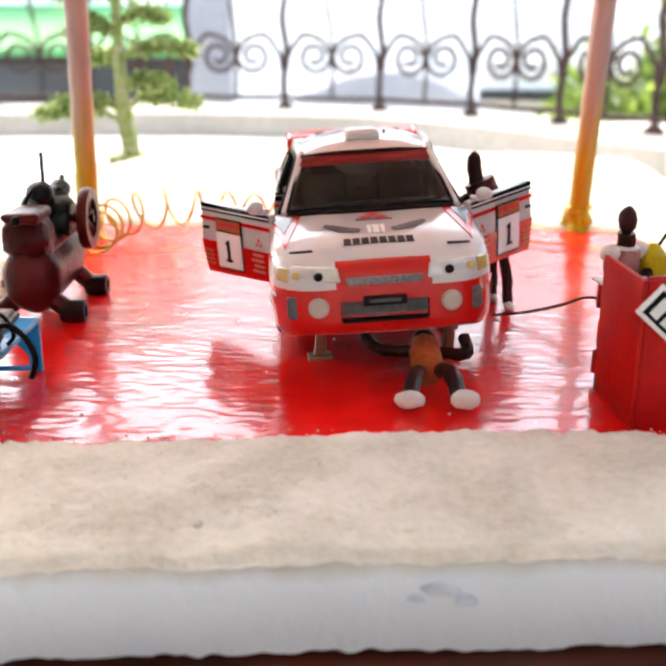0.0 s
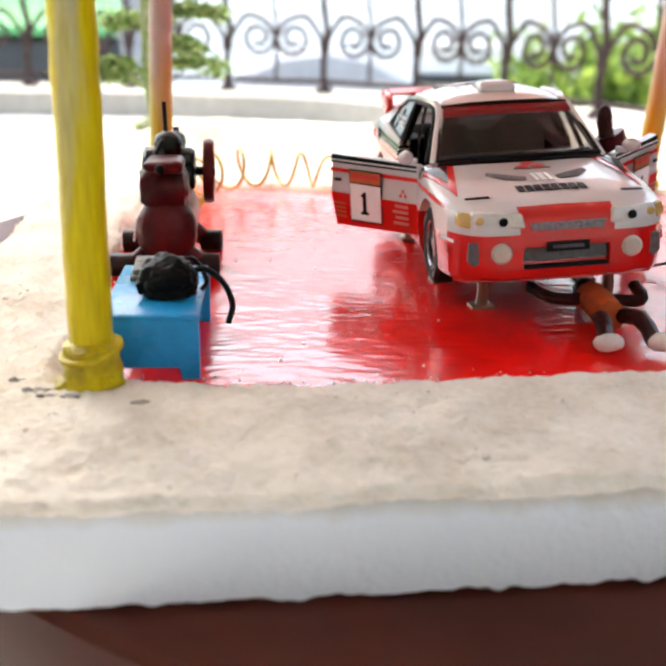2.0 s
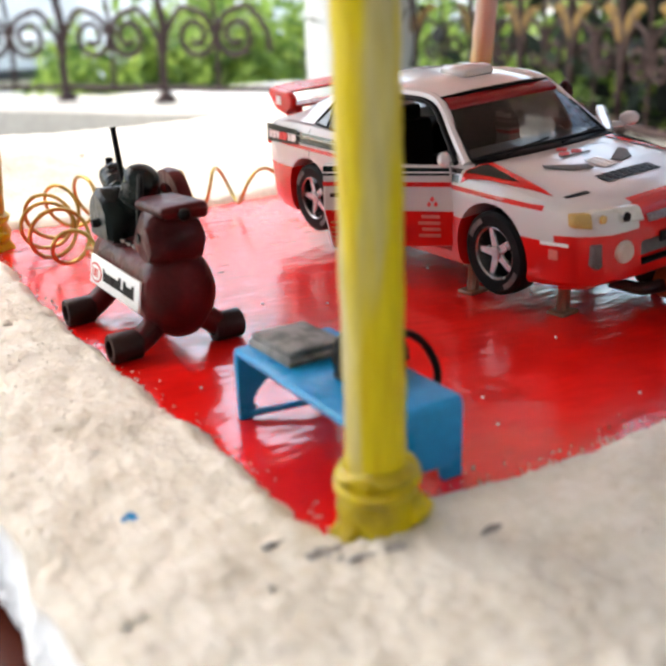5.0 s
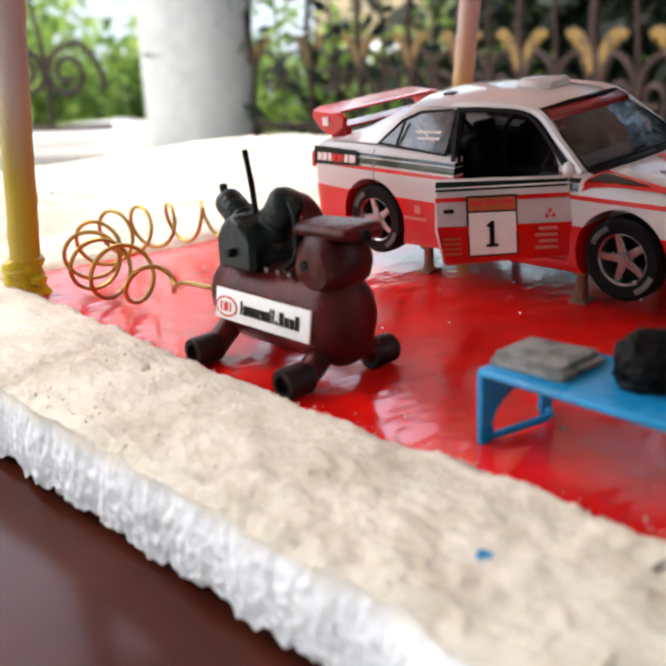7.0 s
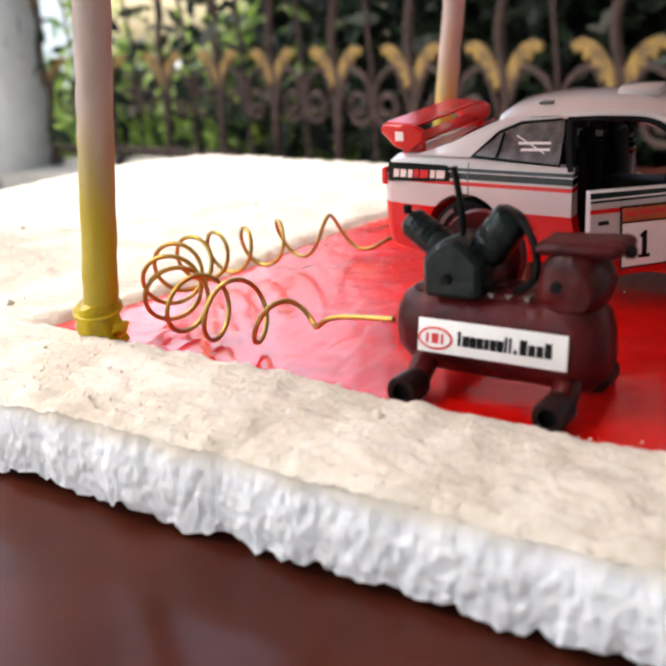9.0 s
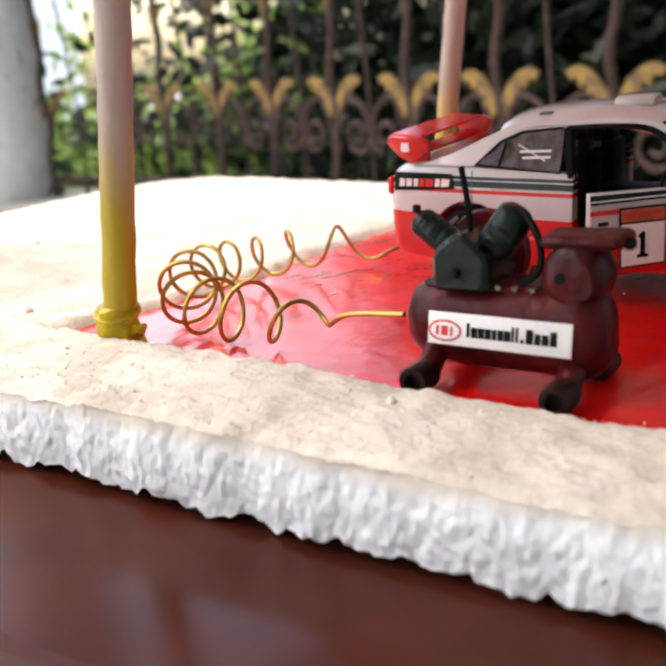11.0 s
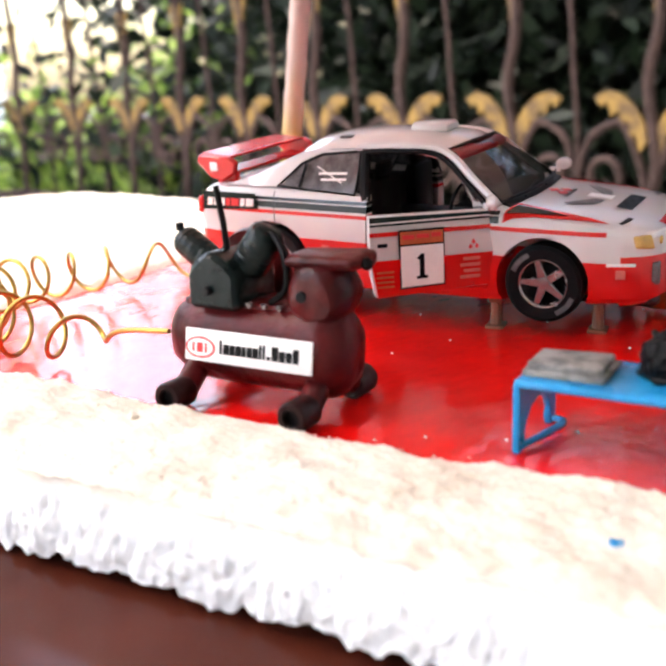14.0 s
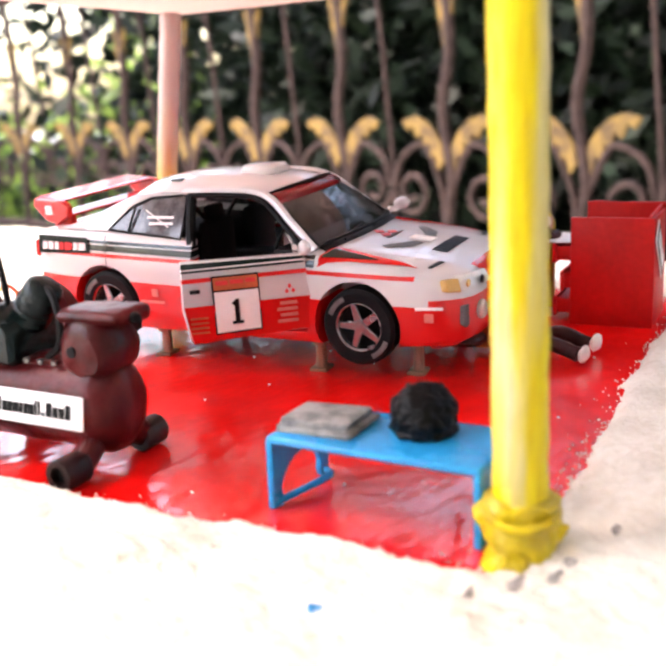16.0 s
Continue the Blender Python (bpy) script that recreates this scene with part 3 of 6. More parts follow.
for j in range(NY + 1):
    row = []
    for i in range(NX + 1):
        u, v = i / NX, j / NY
        u, v = u ** 1.5, v ** 1.35
        x = RIGHT_X * u + (1 - u) * -4.34
        y = front_edge(x) + (back_edge(x) - front_edge(x)) * v
        x = x + (1 - u) * (left_edge(y) + 4.34)
        edge = min((x - left_edge(y)), (y - front_edge(x)), back_edge(x) - y)
        jag = smoothstep(0.35, 0.0, edge)
        x += jag * 0.05 * noise.noise((x * 3, y * 3, 5))
        row.append(bm.verts.new((x, y, sand_height(x, y) - 0.05 * smoothstep(0.10, 0.0, edge))))
    grid.append(row)
for j in range(NY):
    for i in range(NX):
        bm.faces.new((grid[j][i], grid[j][i + 1], grid[j + 1][i + 1], grid[j + 1][i]))
board = thing("diorama_board", "thick white polystyrene board topped with sandy plaster", "model base")
part("sand_top", bm, SAND, board, "sand-coloured rough plaster top", angle=80)


def foam_side(line, inward, rough, seed, ragged=None, low=-0.455):
    """A cut side of the foam from the top rim to its underside, broken into beads where it was torn."""
    bm = bmesh.new()
    rows = 24
    prev = None
    for k, v in enumerate(line):
        col = []
        for r in range(rows + 1):
            f = r / rows
            z = v.co.z + (low - v.co.z) * f
            p = Vector((v.co.x, v.co.y, z))
            q = Vector((p.x * 14, p.y * 14, p.z * 9))
            bead = min(noise.voronoi(p * 21)[0][0], 0.7) ** 2
            d = rough * (0.07 * noise.noise(p * 1.5 + Vector((seed, 0, 0))) + 0.035 * noise.noise(q) + 0.025 * noise.noise(q * 2.3) + 0.055 * bead * (0.4 + f))
            bulge = 0.03 * math.sin(math.pi * f) + 0.08 * rough * f
            lip = (ragged or rough) * (0.12 * noise.noise(Vector((p.x * 4, p.y * 4, 9))) + 0.11 * noise.noise(Vector((p.x * 11, p.y * 11, 3))) - 0.10 * (min(noise.voronoi(Vector((p.x * 9, p.y * 9, 0)))[0][0], 0.6) - 0.3)) * f * f
            p = p - inward * (bulge - 0.005) + inward * d * min(1, 3 * f + 0.15)
            p.z += lip
            if r == 0:
                p = Vector((v.co.x, v.co.y, v.co.z - 0.005))
            col.append(bm.verts.new(p))
        if prev:
            for a in range(rows):
                bm.faces.new((prev[a], col[a], col[a + 1], prev[a + 1]))
        prev = col
    return bm


class Rim:
    """A point of the board's rim."""
    def __init__(self, x, y):
        edge_x = x
        self.co = Vector((edge_x, y, sand_height(x, y) - 0.045))


front_rim = [Rim(x, front_edge(x)) for x in np.linspace(-4.36, RIGHT_X, 420)]
left_rim = [Rim(left_edge(y) + 0.05 * noise.noise((left_edge(y) * 3, y * 3, 5)), y) for y in np.linspace(front_edge(-4.36), back_edge(-5.6), 1300)]
back_rim = [Rim(x, back_edge(x)) for x in np.linspace(left_edge(20.9), RIGHT_X, 160)]
right_rim = [Rim(RIGHT_X, y) for y in np.linspace(front_edge(RIGHT_X), back_edge(RIGHT_X), 120)]
part("front_side", foam_side(front_rim, Vector((0, 1, 0)), 0.06, 1.0, 0.20, -0.50), DUSTY_FOAM, board, "smoothly cut bluish white foam side")
part("torn_side", foam_side(left_rim, Vector((1, 0, 0)), 0.42, 2.0), DUSTY_FOAM, board, "torn white foam side with loose beads", angle=70)
part("back_side", foam_side(back_rim, Vector((0, -1, 0)), 0.3, 3.0), FOAM, board)
part("right_side", foam_side(right_rim, Vector((-1, 0, 0)), 0.3, 4.0), FOAM, board)
part("underside", prism([(left_edge(4) + 0.5, 4.45), (RIGHT_X - 0.4, front_edge(RIGHT_X) + 0.45), (RIGHT_X - 0.4, 19.6), (left_edge(20) + 0.5, 20.0)], 0.07, "z", TABLE_TOP), FOAM, board)

# the painted floor: a rippled glossy skin
bm = bmesh.new()
n1, n2 = 280, 400
g2 = []
for j in range(n2 + 1):
    row = []
    for i in range(n1 + 1):
        x, y = -3.95 + 7.9 * i / n1, 5.35 + 8.1 * j / n2
        z = 0.0035 * noise.noise((x * 2.2, y * 4.0, 0)) + 0.0033 * noise.noise((x * 5, y * 13, 4)) + 0.0018 * noise.noise((x * 10, y * 26, 4)) - 0.05 * smoothstep(0.04, -0.12, red_inside(x, y))
        row.append(bm.verts.new((x, y, z)))
    g2.append(row)
for j in range(n2):
    for i in range(n1):
        q = (g2[j][i], g2[j][i + 1], g2[j + 1][i + 1], g2[j + 1][i])
        if red_inside(*(sum((v.co for v in q), Vector()) / 4)[:2]) > -0.12:
            bm.faces.new(q)
part("painted_floor", bm, RED_FLOOR, board, "glossy rippled red enamel floor", angle=80)

fleck = single("paint_fleck", wobble(ball(0, 0, 0, 0.055, 0.034, 0.010), 0.015, 0.04), BLUE, "small chip of blue paint on the sand", "paint chip", at=put(-3.97, 6.16, sand_height(-3.97, 6.16) + 0.004))
rng = random.Random(9)
for k in range(18):
    x, y = rng.uniform(-3.1, 2.4), rng.uniform(5.8, 9.5)
    if red_inside(x, y) > 0.2:
        single("foam_crumb", wobble(ball(0, 0, 0, 0.011, n=1), 0.005, 0.03), FOAM, "tiny white foam crumb on the red floor", "crumb", "foam crumbs on the floor", at=put(x, y, 0.006))
for k in range(40):
    x, y = rng.uniform(-4.3, 3.2), rng.uniform(4.2, 18)
    if red_inside(x, y) < -0.15 and x > left_edge(y) + 0.1 and y > front_edge(x) + 0.1:
        single("pebble", wobble(ball(0, 0, 0, rng.uniform(0.018, 0.05), n=1), 0.015, 0.04), SAND, "small sandy lump on the plaster", "pebble", "lumps on the plaster", at=put(x, y, sand_height(x, y) + 0.006))


def scatter(name, count, spread, size, mat, label, seed):
    """Loose grains as one mesh: spread gives a place of the plan or None."""
    g = np.random.default_rng(seed)
    verts, faces = [], []
    while len(faces) < count * 8:
        at = spread(g)
        if at is None:
            continue
        k, q = len(verts), g.uniform(*size)
        for d in ((1, 0, 0), (-1, 0, 0), (0, 1, 0), (0, -1, 0), (0, 0, 1), (0, 0, -1)):
            verts.append(tuple(K * (c + q * e * g.uniform(0.6, 1.3)) for c, e in zip(at, d)))
        faces += [(k + a, k + b, k + c) for a, b, c in ((0, 2, 4), (2, 1, 4), (1, 3, 4), (3, 0, 4), (2, 0, 5), (1, 2, 5), (3, 1, 5), (0, 3, 5))]
    me = bpy.data.meshes.new(name)
    me.from_pydata(verts, [], faces)
    me.materials.append(mat)
    return tagged(new(name, me), label, "grains", kind="stuff")


def rim_dust(g):
    x, y = g.uniform(-3.9, 3.9), g.uniform(5.3, 12.6)
    d = red_inside(x, y)
    near = 0.10 + 0.22 * smoothstep(2.0, 3.4, x) + 0.10 * smoothstep(6.2, 5.7, y)
    if not -0.03 < d < 0.5 or g.uniform() > math.exp(-max(d, 0) / (near * 0.45)):
        return None
    return x, y, max(0.004, sand_height(x, y) + 0.003)


def plaster_grain(g):
    x, y = -4.75 + 8.0 * g.uniform() ** 1.6, 4.1 + 11.5 * g.uniform() ** 1.3
    if red_inside(x, y) > -0.08 or x < left_edge(y) + 0.04 or y < front_edge(x) + 0.04:
        return None
    return x, y, sand_height(x, y)


scatter("sand_dust", 1500, rim_dust, (0.004, 0.012), SAND, "pale sand grains strewn along the red floor's rim", 31)
scatter("plaster_grains", 3200, plaster_grain, (0.004, 0.013), SAND, "coarse grains of sand stuck in the plaster", 32)
SMUDGE = material("grey_paint_smudge", (0.30, 0.27, 0.25), 0.7, vary=0.4, scale=150)
BLUE_STAIN = material("pale_blue_stain", (0.68, 0.72, 0.81), 0.7, vary=0.15, scale=120)
for x, y, a, b in ((-3.32, 5.46, 0.13, 0.05), (-3.20, 5.30, 0.08, 0.035), (-3.47, 5.62, 0.06, 0.03), (-3.05, 5.28, 0.07, 0.03), (-3.62, 5.30, 0.025, 0.02), (-2.6, 5.18, 0.05, 0.02)):
    single("paint_smudge", wobble(ball(0, 0, 0, a, b, 0.012, 4), 0.03, 0.05, x), SMUDGE, "dark grey paint smudge on the sand", "smudge", "smudges on the plaster", at=put(x, y, sand_height(x, y) + 0.004))
for x, z, a, b in ((0.72, -0.10, 0.10, 0.035), (0.86, -0.17, 0.06, 0.03), (0.60, -0.16, 0.05, 0.02)):
    single("paint_smudge", wobble(ball(0, 0, 0, a, 0.012, b, 4), 0.02, 0.05, x), BLUE_STAIN, "faint blue stain on the cut foam side", "smudge", "stains on the foam", at=put(x, front_edge(x) - 0.045, z))


# ---- poles and canopy ----
def painted_pole(x, y, top, lean, fade, label):
    """A drinking-straw post with a collar of hardened paint; yellow up to fade, pale above."""
    p = thing("canopy_post", label, "post", put(x, y, 0.0), group="posts of the canopy")
    def at(z):
        return (lean[0] * z, lean[1] * z, z)
    coat = STREAKED if fade > 3.2 else graded("fading_post_paint", (0.40, 0.29, 0.008), (0.40, 0.31, 0.28), fade * 0.35, fade, 0.8, 0.45, 150, 0.15)
    part("tube", wobble(tube([at(z) for z in np.linspace(0.02, top, 40)], 0.141, 24), 0.010, 0.16, x), coat, p)
    for k in range(3):
        a = 2.3 * k + x
        part("paint_lump", wobble(ball(0.165 * math.cos(a), 0.165 * math.sin(a), 0.05 + 0.09 * k, 0.09, 0.09, 0.06, 3), 0.03, 0.06, k), YELLOW, p, "dried lump of yellow paint")
    part("collar", wobble(lathe([(0.15, 0.36), (0.185, 0.33), (0.17, 0.25), (0.195, 0.17), (0.18, 0.08), (0.20, 0.03), (0.21, -0.03)], 40), 0.045, 0.13, x), YELLOW, p, "lumpy yellow paint collar")
    ring = [(0.178 * math.cos(a), 0.178 * math.sin(a), 0.29 + 0.045 * math.sin(a + 1)) for a in np.linspace(0, 6.28, 25)[:-1]]
    part("binding", tube(ring, 0.028, 7, closed=True), YELLOW, p)
    return p


CANOPY_Z = 3.5
CANOPY_FOAM = material("pink_foam_sheet", (0.74, 0.62, 0.57), 0.7, vary=0.12, scale=40, bump=0.3, bump_scale=400)
_n = CANOPY_FOAM.node_tree
_tr, _mx = _n.nodes.new("ShaderNodeBsdfTranslucent"), _n.nodes.new("ShaderNodeMixShader")
_tr.inputs["Color"].default_value, _mx.inputs[0].default_value = (0.80, 0.68, 0.62, 1), 0.55
_n.links.new(_n.nodes["Principled BSDF"].outputs[0], _mx.inputs[1])
_n.links.new(_tr.outputs[0], _mx.inputs[2])
_n.links.new(_mx.outputs[0], _n.nodes["Material Output"].inputs["Surface"])
painted_pole(-2.97, 5.56, CANOPY_Z, (0.0, 0.01), 3.3, "canopy post painted bright yellow, streaked and flaking, at the board's corner")
painted_pole(-3.58, 12.36, CANOPY_Z, (0.045, -0.10), 2.8, "canopy post fading from yellow to pale pink")
painted_pole(3.05, 13.3, CANOPY_Z, (0.02, -0.12), 2.9, "pale pink canopy post with a yellow foot")
canopy = thing("canopy", "pinkish white foam canopy slab over the service bay", "canopy")
part("slab", wobble(prism([(-3.4, 5.2), (3.3, 5.3), (3.55, 13.1), (-3.9, 12.5)], 0.25, "z", CANOPY_Z, bevel=0.03), 0.02, 0.3), CANOPY_FOAM, canopy)


# ---- the rally car ----
S = 1.04
CAR_AT = put(0.23, 9.31, 0.155, 5.2, 0, -3.6) @ Matrix.Scale(S, 4)
car = thing("model_car", "white and red toy rally car with both front doors open", "toy car", CAR_AT)
STATIONS = [  # y, half width, bottom, shoulder edge, crown
    (-2.17, 0.50, 0.30, 0.62, 0.64), (-2.15, 0.62, 0.26, 0.68, 0.71), (-2.09, 0.72, 0.235, 0.725, 0.775), (-1.99, 0.80, 0.22, 0.755, 0.81), (-1.88, 0.85, 0.21, 0.78, 0.84), (-1.6, 0.885, 0.19, 0.825, 0.885),
    (-1.2, 0.89, 0.18, 0.875, 0.93), (-0.9, 0.89, 0.17, 0.915, 0.965), (-0.6, 0.885, 0.17, 0.945, 0.985), (0.0, 0.88, 0.17, 0.975, 1.0), (0.6, 0.88, 0.17, 1.01, 1.03),
    (1.2, 0.885, 0.17, 1.045, 1.07), (1.57, 0.88, 0.18, 1.05, 1.09), (1.86, 0.86, 0.2, 1.045, 1.09), (2.01, 0.83, 0.23, 1.02, 1.06), (2.075, 0.79, 0.27, 0.95, 0.98), (2.10, 0.72, 0.34, 0.82, 0.84)]
ST = np.array(STATIONS)


def station(y):
    return [float(np.interp(y, ST[:, 0], ST[:, k])) for k in range(1, 5)]


def half_ring(y):
    w, zb, ze, zc = station(y)
    d = ze - zb
    return [(0, zb), (w * 0.80, zb), (w * 0.955, zb + 0.02), (w * 0.985, zb + 0.10 * d), (w * 0.995, zb + 0.3 * d), (w, zb + 0.5 * d), (w * 0.995, zb + 0.68 * d), (w * 0.985, zb + 0.83 * d),
            (w * 0.965, zb + 0.94 * d), (w * 0.925, ze), (w * 0.80, ze + 0.55 * (zc - ze)), (w * 0.5, ze + 0.88 * (zc - ze)), (0, zc)]


def loft(ys):
    bm = bmesh.new()
    rings = []
    for y in ys:
        h = half_ring(y)
        rings.append([bm.verts.new((x, y, z)) for x, z in h] + [bm.verts.new((-x, y, z)) for x, z in h[-2:0:-1]])
    n = len(rings[0])
    for a, b in zip(rings, rings[1:]):
        for k in range(n):
            bm.faces.new((a[k], a[(k + 1) % n], b[(k + 1) % n], b[k]))
    bm.faces.new(rings[0])
    bm.faces.new(rings[-1])
    return bm


def carve(bm, cutters):
    """The solid less the cutters, as a fresh bmesh."""
    bmesh.ops.recalc_face_normals(bm, faces=bm.faces)
    me = bpy.data.meshes.new("solid")
    bm.to_mesh(me)
    bm.free()
    ob = new("tmp", me)
    tmp = [ob]
    for c in cutters:
        bmesh.ops.recalc_face_normals(c, faces=c.faces)
        cm = bpy.data.meshes.new("cut")
        c.to_mesh(cm)
        c.free()
        co = new("tmp", cm)
        tmp.append(co)
        mod = ob.modifiers.new("cut", "BOOLEAN")
        mod.object, mod.operation, mod.solver = co, "DIFFERENCE", "EXACT"
    deps = bpy.context.evaluated_depsgraph_get()
    out = bmesh.new()
    done = bpy.data.meshes.new_from_object(ob.evaluated_get(deps))
    out.from_mesh(done)
    for o in tmp:
        bpy.data.objects.remove(o)
    return out


FA, RA, TRACK = -1.255, 1.255, 0.755
cut = []
for ya in (FA, RA):
    for sx in (-1, 1):
        x0, x1 = sorted((sx * 0.52, sx * 1.1))
        cut.append(lathe([(0, x0), (0.375, x0), (0.375, x1), (0, x1)], 40, "x", (0, ya, 0.355 if ya < 0 else 0.385)))
cut.append(box(-0.74, 0.74, -0.62, 1.05, 0.34, 1.6))                       # cabin
for sx in (-1, 1):
    x0, x1 = sorted((sx * 0.70, sx * 1.1))
    cut.append(prism([(-0.80, 0.28), (-0.86, 0.60), (-0.80, 0.95), (-0.70, 1.3), (0.28, 1.3), (0.30, 0.60), (0.24, 0.26)], x1 - x0, "x", x0))   # front door opening
cut.append(box(-0.335, 0.335, -2.4, -2.10, 0.35, 0.50, 0.02))                 # lower grille
body = carve(loft(np.concatenate([np.linspace(-2.17, -2.0, 9), np.linspace(-1.95, 1.88, 60), np.linspace(1.91, 2.10, 9)])), cut)

# livery: white above, red below, thin red line and dark band on the flanks, all in the car's own measure
LIVERY = bpy.data.materials.new("rally_livery")
LIVERY.use_nodes = True
nt = LIVERY.node_tree
pb = nt.nodes["Principled BSDF"]
co = nt.nodes.new("ShaderNodeTexCoord")
sep = nt.nodes.new("ShaderNodeSeparateXYZ")
nt.links.new(co.outputs["Object"], sep.inputs[0])


def node_math(op, a, b=None):
    n = nt.nodes.new("ShaderNodeMath")
    n.operation = op
    for i, v in enumerate((a, b)):
        if v is None:
            continue
        if isinstance(v, (int, float)):
            n.inputs[i].default_value = v
        else:
            nt.links.new(v, n.inputs[i])
    return n.outputs[0]


def paint_over(base, colour, mask):
    n = nt.nodes.new("ShaderNodeMix")
    n.data_type = "RGBA"
    nt.links.new(mask, n.inputs["Factor"])
    if isinstance(base, tuple):
        n.inputs[6].default_value = (*base, 1)
    else:
        nt.links.new(base, n.inputs[6])
    n.inputs[7].default_value = (*colour, 1)
    return n.outputs[2]


LX, LY, LZ = (node_math("DIVIDE", sep.outputs[k], K) for k in range(3))
side = node_math("GREATER_THAN", node_math("ABSOLUTE", LX), 0.70)
ramp_y = node_math("MULTIPLY", LY, 0.028)                       # lines climb slightly to the rear
ZL = node_math("SUBTRACT", LZ, ramp_y)


def between(v, a, b):
    return node_math("MULTIPLY", node_math("GREATER_THAN", v, a), node_math("LESS_THAN", v, b))


WHITE, RED, DARK = (0.60, 0.58, 0.58), (0.62, 0.009, 0.008), (0.004, 0.011, 0.011)
c = paint_over(WHITE, RED, node_math("LESS_THAN", ZL, 0.595))
behind = node_math("GREATER_THAN", LY, -0.9)
c = paint_over(c, RED, node_math("MULTIPLY", node_math("MULTIPLY", side, between(ZL, 0.795, 0.83)), node_math("GREATER_THAN", LY, -1.75)))
c = paint_over(c, DARK, node_math("MULTIPLY", node_math("MULTIPLY", side, between(ZL, 0.85, 0.945)), behind))
c = paint_over(c, WHITE, node_math("MULTIPLY", node_math("MULTIPLY", side, between(ZL, 0.905, 0.915)), behind))
c = paint_over(c, (0.08, 0.07, 0.07), node_math("MULTIPLY", node_math("MULTIPLY", side, between(LY, 1.205, 1.217)), between(ZL, 0.60, 0.99)))
c = paint_over(c, (0.08, 0.07, 0.07), node_math("MULTIPLY", node_math("MULTIPLY", between(LZ, 0.70, 1.2), between(LY, -0.965, -0.955)), node_math("LESS_THAN", node_math("ABSOLUTE", LX), 0.86)))
nose = node_math("MULTIPLY", node_math("LESS_THAN", LY, -1.86), node_math("LESS_THAN", LZ, 0.60))
c = paint_over(c, RED, nose)
c = paint_over(c, RED, node_math("MULTIPLY", node_math("LESS_THAN", node_math("ABSOLUTE", LX), 0.36), node_math("MULTIPLY", node_math("LESS_THAN", LY, -2.04), node_math("LESS_THAN", LZ, 0.80))))
grain = nt.nodes.new("ShaderNodeTexNoise")
grain.inputs["Scale"].default_value = 90
nt.links.new(co.outputs["Object"], grain.inputs["Vector"])
dirt = nt.nodes.new("ShaderNodeMix")
dirt.data_type, dirt.blend_type = "RGBA", "MULTIPLY"
dirt.inputs["Factor"].default_value = 0.12
nt.links.new(c, dirt.inputs[6])
nt.links.new(grain.outputs["Color"], dirt.inputs[7])
nt.links.new(dirt.outputs[2], pb.inputs["Base Color"])
pb.inputs["Roughness"].default_value, pb.inputs["Coat Weight"].default_value, pb.inputs["Coat Roughness"].default_value = 0.26, 0.5, 0.04
pb.inputs["Specular IOR Level"].default_value = 0.3
part("body", body, LIVERY, car, "white body with red sills and dark green band", angle=28)

# greenhouse
def panel(corners, thick, steps=6, bow=(0, 0, 0)):
    """A curved quad a-b-c-d with thickness, bowed at its middle."""
    a, b, c_, d = (Vector(p) for p in corners)
    bow = Vector(bow)
    nrm = (b - a).cross(d - a).normalized() * thick
    bm = bmesh.new()
    top, low = [], []
    for j in range(steps + 1):
        v = j / steps
        rt, rl = [], []
        for i in range(steps + 1):
            u = i / steps
            p = (a * (1 - u) + b * u) * (1 - v) + (d * (1 - u) + c_ * u) * v + bow * (4 * u * (1 - u)) * 0.7 + bow * (4 * v * (1 - v)) * 0.3
            rt.append(bm.verts.new(p))
            rl.append(bm.verts.new(p - nrm))
        top.append(rt)
        low.append(rl)
    for j in range(steps):
        for i in range(steps):
            bm.faces.new((top[j][i], top[j][i + 1], top[j + 1][i + 1], top[j + 1][i]))
            bm.faces.new((low[j][i], low[j + 1][i], low[j + 1][i + 1], low[j][i + 1]))
    rim = lambda g: g[0][:-1] + [r[-1] for r in g[:-1]] + g[-1][:0:-1] + [r[0] for r in g[:0:-1]]
    rt, rl = rim(top), rim(low)
    for k in range(len(rt)):
        bm.faces.new((rt[k], rl[k], rl[(k + 1) % len(rt)], rt[(k + 1) % len(rt)]))
    return bm


bm = bmesh.new()
rows = []
for y, w, ze, zc in [(-0.36, 0.55, 1.335, 1.39), (-0.25, 0.575, 1.365, 1.44), (0.0, 0.60, 1.385, 1.482), (0.35, 0.61, 1.39, 1.495), (0.7, 0.60, 1.375, 1.48), (0.95, 0.58, 1.345, 1.435), (1.06, 0.565, 1.315, 1.375)]:
    xs = np.linspace(-1, 1, 13)
    rows.append([(x * w, y - 0.07 * (1 - x * x) * (1 if y < 0 else -1) * (abs(y) > 0.2), ze + (zc - ze) * (1 - abs(x) ** 2.6)) for x in xs])
top = [[bm.verts.new(p) for p in r] for r in rows]
low = [[bm.verts.new((p[0] * 0.97, p[1], p[2] - 0.035)) for p in r] for r in rows]
for j in range(len(rows) - 1):
    for i in range(12):
        bm.faces.new((top[j][i], top[j][i + 1], top[j + 1][i + 1], top[j + 1][i]))
        bm.faces.new((low[j][i], low[j + 1][i], low[j + 1][i + 1], low[j][i + 1]))
for a, b in ((top[0], low[0]), (top[-1], low[-1]), ([r[0] for r in top], [r[0] for r in low]), ([r[-1] for r in top], [r[-1] for r in low])):
    for i in range(len(a) - 1):
        bm.faces.new((a[i], a[i + 1], b[i + 1], b[i]))
part("roof", bm, WHITE_PAINT, car, "white roof")
